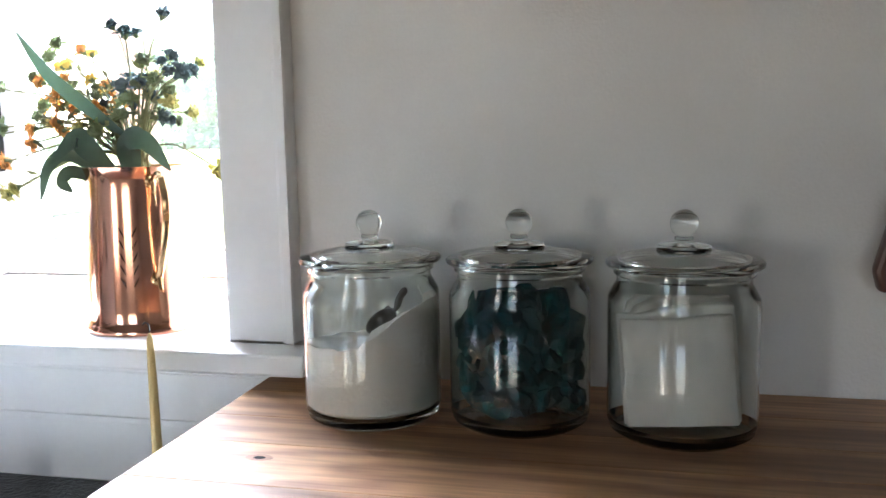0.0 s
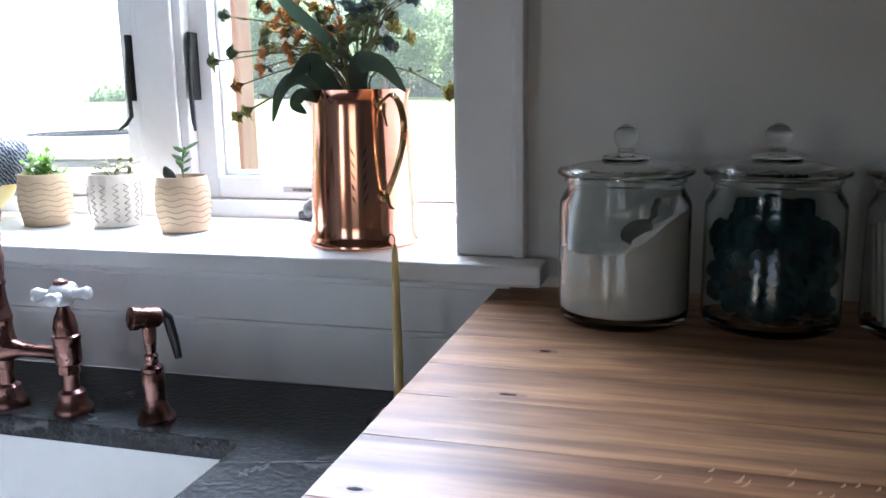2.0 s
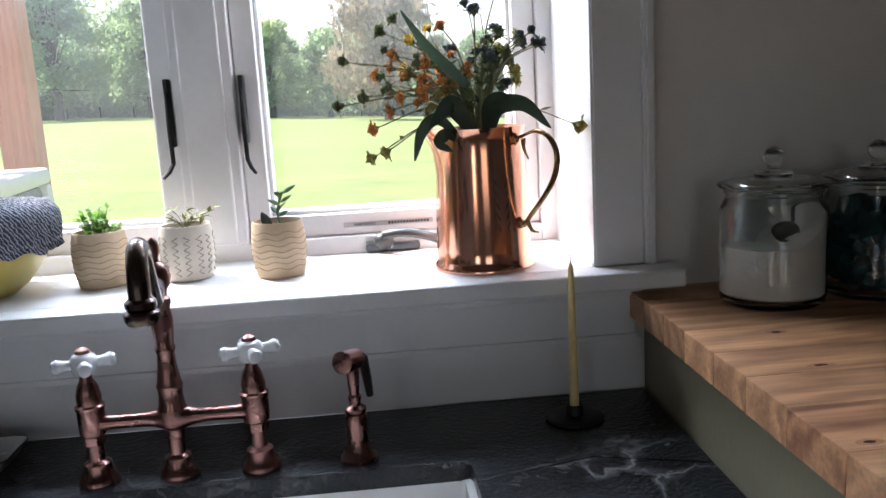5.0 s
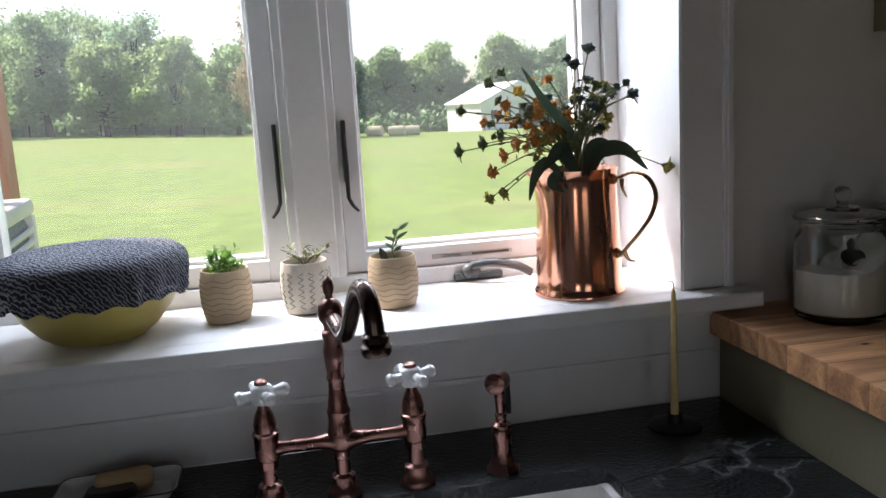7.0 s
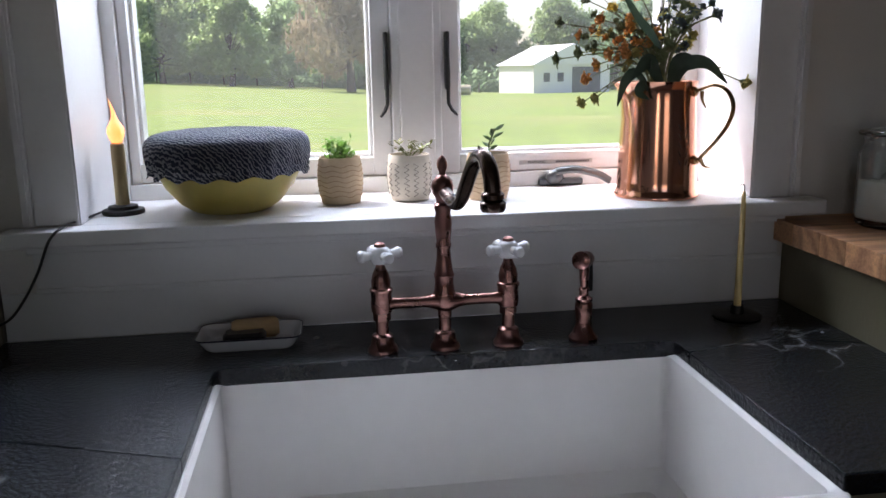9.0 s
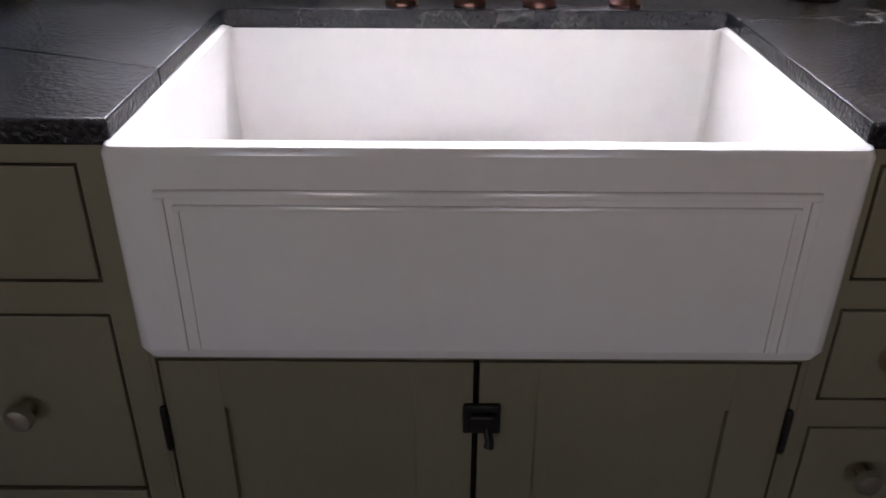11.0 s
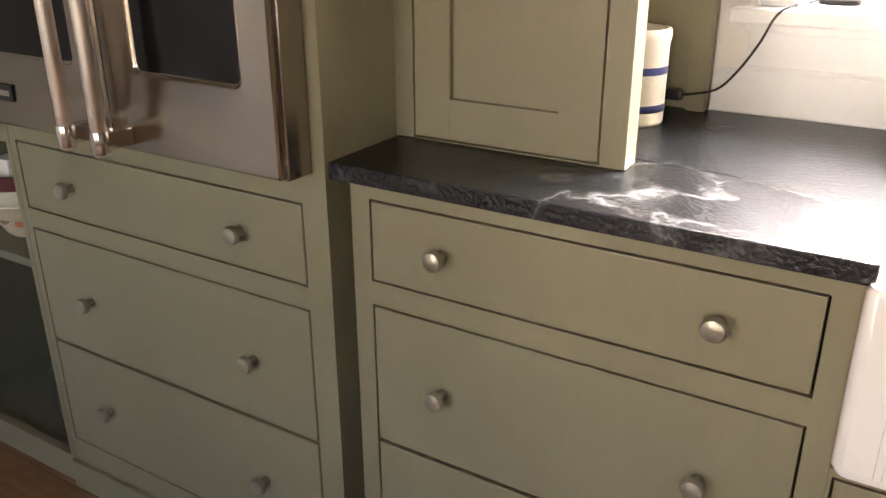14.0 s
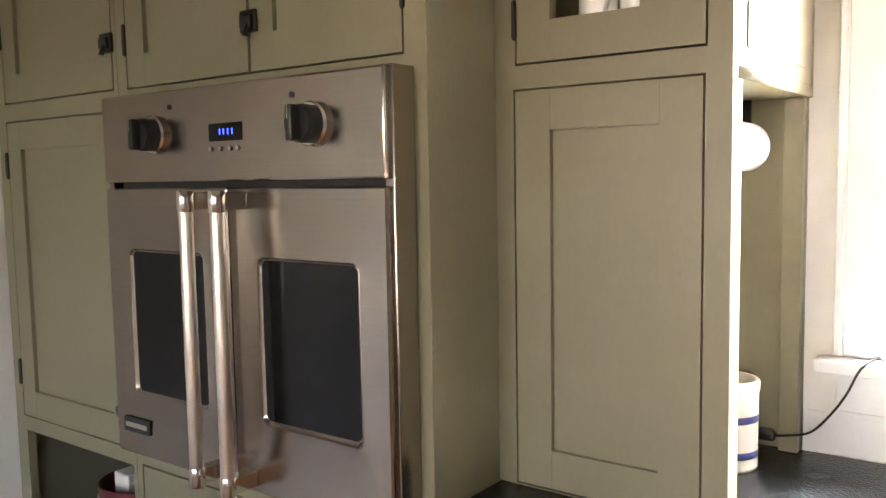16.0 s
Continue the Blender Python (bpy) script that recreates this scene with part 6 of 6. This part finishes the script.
tagged(part("soap_bar", tray(bmesh.new(), -1.05, 1.058, COUNTER + 0.0085, [(0.03, 0.016, 0.0, 0.01), (0.033, 0.019, 0.005, 0.012), (0.033, 0.019, 0.014, 0.012), (0.029, 0.015, 0.019, 0.01)]), mat("dark_soap", (0.02, 0.02, 0.024), 0.35, 0, 0.2)), "dark bar of soap in the enamel dish", "soap")

STONEWARE = mat("cream_stoneware", (0.62, 0.56, 0.46), 0.4, 0, 0.08, 15)
CX, CY = -1.533, 1.0
crock = thing("stoneware_crock", (CX, CY, COUNTER), "cream stoneware crock with two dark blue bands", "crock")
part("body", lathe([(0, 0.0), (0.05, 0.0), (0.053, 0.004), (0.0535, 0.14), (0.0555, 0.145), (0.0555, 0.158), (0.053, 0.162), (0.049, 0.162), (0.048, 0.14), (0.047, 0.01), (0, 0.008)], 48, (CX, CY, COUNTER)), STONEWARE, crock)
for z in (0.024, 0.088):
    part("band", lathe([(0.0536, z), (0.0541, z + 0.001), (0.0541, z + 0.012), (0.0536, z + 0.013)], 48, (CX, CY, COUNTER)), mat("cobalt_band", (0.03, 0.04, 0.13), 0.4), crock, "dark blue painted band")
roll = thing("paper_towel_roll", (-1.542, 0.98, 1.44), "white paper towel roll hung under the cabinet", "paper towels")
part("roll", lathe([(0.019, -0.135), (0.044, -0.135), (0.0455, -0.133), (0.0455, 0.133), (0.044, 0.135), (0.019, 0.135), (0.019, -0.135)], 40, (-1.542, 0.98, 1.492), turn=pose(0, 0, 0, 90)), mat("paper_towel", (0.82, 0.82, 0.81), 0.95, 0, 0.04, 60, 0.6, 150), roll)
for y in (0.835, 1.122):
    part("bracket", boxes((-1.55, -1.534, y - 0.004, y + 0.004, 1.47, 1.5795), bevel=0.002), IRON, roll)
part("bar", lathe([(0, -0.15), (0.006, -0.15), (0.006, 0.15), (0, 0.15)], 12, (-1.542, 0.98, 1.492), turn=pose(0, 0, 0, 90)), IRON, roll)
for x in (-1.70, -1.625):
    m = thing("mug", (x, 0.82, 1.692), "white stoneware mug on the glazed cupboard's shelf", "mug", "mugs in the cupboard")
    part("body", lathe([(0, 0), (0.026, 0), (0.031, 0.004), (0.033, 0.02), (0.033, 0.088), (0.0315, 0.09), (0.03, 0.088), (0.03, 0.006), (0, 0.005)], 36, (x, 0.82, 1.6925)), CERAMIC, m)
    part("handle", tube(smooth_line([(x + 0.023, 0.797, 1.766), (x + 0.036, 0.785, 1.764), (x + 0.038, 0.783, 1.738), (x + 0.023, 0.797, 1.715)]), 0.004, 8), CERAMIC, m)

# ---- things in the open niche ----
NX, NY = -2.86, 0.665
CREAM = mat("floral_cream_glaze", (0.55, 0.45, 0.32), 0.35, 0, 0.15, 12)
tagged(part("floral_bowl", lathe([(0, 0), (0.06, 0.0), (0.066, 0.006), (0.08, 0.03), (0.105, 0.07), (0.118, 0.088), (0.125, 0.092), (0.124, 0.096), (0.112, 0.092), (0.095, 0.065), (0.07, 0.02), (0, 0.01)], 48, (NX, NY, 0.558)), CREAM), "cream bowl painted with orange flowers", "bowl", "stacked bowls")
for k in range(7):
    a = radians(-140 + k * 22)
    r = 0.0925
    bm = bmesh.new()
    ball(bm, (0, 0, 0), 0.013, (1, 0.12, 0.8))
    bmesh.ops.transform(bm, matrix=pose(NX + r * math.cos(a), NY + r * math.sin(a), 0.558 + 0.047 + 0.006 * (k % 2), -32, 0, math.degrees(a) + 90), verts=bm.verts)
    part("painted_flower", bm, mat("orange_glaze_%s" % "abcdefg"[k], ((0.45, 0.12, 0.04), (0.12, 0.12, 0.05))[k % 2], 0.4), bpy.data.objects["floral_bowl"])
tagged(part("cream_bowl", lathe([(0, 0.02), (0.07, 0.02), (0.098, 0.06), (0.106, 0.112), (0.108, 0.122), (0.104, 0.122), (0.095, 0.07), (0.06, 0.03), (0, 0.026)], 48, (NX, NY, 0.5615)), STONEWARE), "plain cream bowl nested in the stack", "bowl", "stacked bowls")
tagged(part("maroon_bowl", lathe([(0, 0.035), (0.07, 0.035), (0.095, 0.075), (0.103, 0.125), (0.106, 0.15), (0.102, 0.152), (0.092, 0.08), (0.06, 0.042), (0, 0.04)], 48, (NX, NY, 0.565)), mat("maroon_glaze", (0.13, 0.03, 0.03), 0.35, 0, 0.2, 20)), "maroon glazed bowl on top of the stack", "bowl", "stacked bowls")
tagged(part("white_box", boxes((NX - 0.03, NX + 0.03, NY - 0.06, NY - 0.01, 0.607, 0.745), bevel=0.004), PAPER), "small white box standing in the bowls", "box")
tagged(part("black_bin", lathe([(0, 0), (0.07, 0), (0.085, 0.01), (0.1, 0.08), (0.098, 0.14), (0.08, 0.18), (0.045, 0.2), (0, 0.205)], 40, (-2.775, 0.68, 0.0585)), mat("black_vinyl", (0.012, 0.012, 0.013), 0.5, 0, 0.3, 15, 0.3, 60)), "rounded black bin on the cupboard's floor", "bin")

# ---- hanging paddle ----
pad = thing("wooden_paddle", (0.61, 1.1, 1.19), "dark walnut serving paddle hung below the cabinet", "paddle")
bm = bmesh.new()
pts = [(-0.1, 0.0), (0.1, 0.0), (0.105, 0.02), (0.075, 0.14), (0.03, 0.19), (0.02, 0.27), (-0.02, 0.27), (-0.03, 0.19), (-0.075, 0.14), (-0.105, 0.02)]
f = bm.faces.new([bm.verts.new((0.612 + a, 1.085, 1.19 + b)) for a, b in pts])
ext = bmesh.ops.extrude_face_region(bm, geom=[f])
bmesh.ops.translate(bm, vec=(0, 0.018, 0), verts=[v for v in ext["geom"] if isinstance(v, bmesh.types.BMVert)])
bmesh.ops.bevel(bm, geom=bm.edges[:], offset=0.004, segments=2, profile=0.5, affect="EDGES")
part("blade", bm, BOARDWOOD, pad)
part("hook", tube(smooth_line([(0.612, 1.094, 1.5), (0.612, 1.094, 1.475), (0.612, 1.083, 1.462), (0.612, 1.075, 1.452), (0.612, 1.084, 1.44), (0.612, 1.104, 1.448)], 5), 0.002, 8), IRON, pad)

# ---- knots in the worktop ----
KNOTWOOD = mat("knot_wood", (0.02, 0.01, 0.006), 0.9, 0, 0.4, 60)
RINGWOOD = mat("knot_ring_wood", (0.33, 0.15, 0.075), 0.5, 0, 0.5, 90, 0.2, 120, (1, 4, 1))
for x, y, L, w in ((-0.02, 0.907, 0.006, 0.0035), (-0.031, 0.789, 0.008, 0.0026), (-0.09, 0.609, 0.006, 0.0022), (-0.059, 0.57, 0.006, 0.002), (-0.04, 0.575, 0.007, 0.002), (0.156, 0.586, 0.012, 0.0045)):
    for name, k, high, material, label in (("knot_ring", 2.4, 0.02, RINGWOOD, "reddish ring round a knot"), ("knot", 1.0, 0.05, KNOTWOOD, "dark oval knot")):
        bm = ball(bmesh.new(), (0, 0, 0), 0.01, (k * L / 0.01, k * w / 0.01, high), sub=3)
        for v in bm.verts:
            v.co.y *= 1 + 0.45 * noise.noise((v.co.x * 160, x * 50, 0))
            v.co += Vector((x, y, WTOP - 0.0001))
        part(name, bm, material, worktop, label)

FLECK = mat("pale_ray_fleck", (0.62, 0.38, 0.22), 0.4, 0, 0.2, 60)
rnd = random.Random(31)
for k in range(16):
    x, y = 0.085 + 0.15 * rnd.random(), 0.662 + 0.03 * rnd.random()
    L = rnd.uniform(0.006, 0.014)
    bm = tube(smooth_line([(x, y, WTOP), (x + L * 0.3, y + L * 0.35, WTOP), (x + L * 0.5, y + L * 0.9, WTOP)], 4), [0.0003, 0.0007, 0.001, 0.0011, 0.001, 0.0009, 0.0008, 0.0006, 0.0003], 6)
    for v in bm.verts:
        v.co.z = WTOP + (v.co.z - WTOP) * 0.15
    part("ray_fleck", bm, FLECK, worktop, "pale squiggle of ray fleck")

# ---- floor planks ----
rnd = random.Random(2)
row, y = 0, SOUTH
plank_mesh = {}
while y < W - 0.01:
    x = WEST
    while x < EAST - 0.01:
        L = min(rnd.choice((1.2, 1.5, 1.8)), EAST - x)
        L = round(L, 3)
        if L not in plank_mesh:
            bm = boxes((0, L - 0.002, 0, 0.13 - 0.002, -0.024, 0.0), bevel=0.0015)
            me = bpy.data.meshes.new("plank")
            bm.to_mesh(me)
            bm.free()
            me.materials.append(FLOORWOOD)
            plank_mesh[L] = me
        p = new("plank", plank_mesh[L])
        p.parent = floor
        p.location = (x, y, 0)
        x += L
    y += 0.13
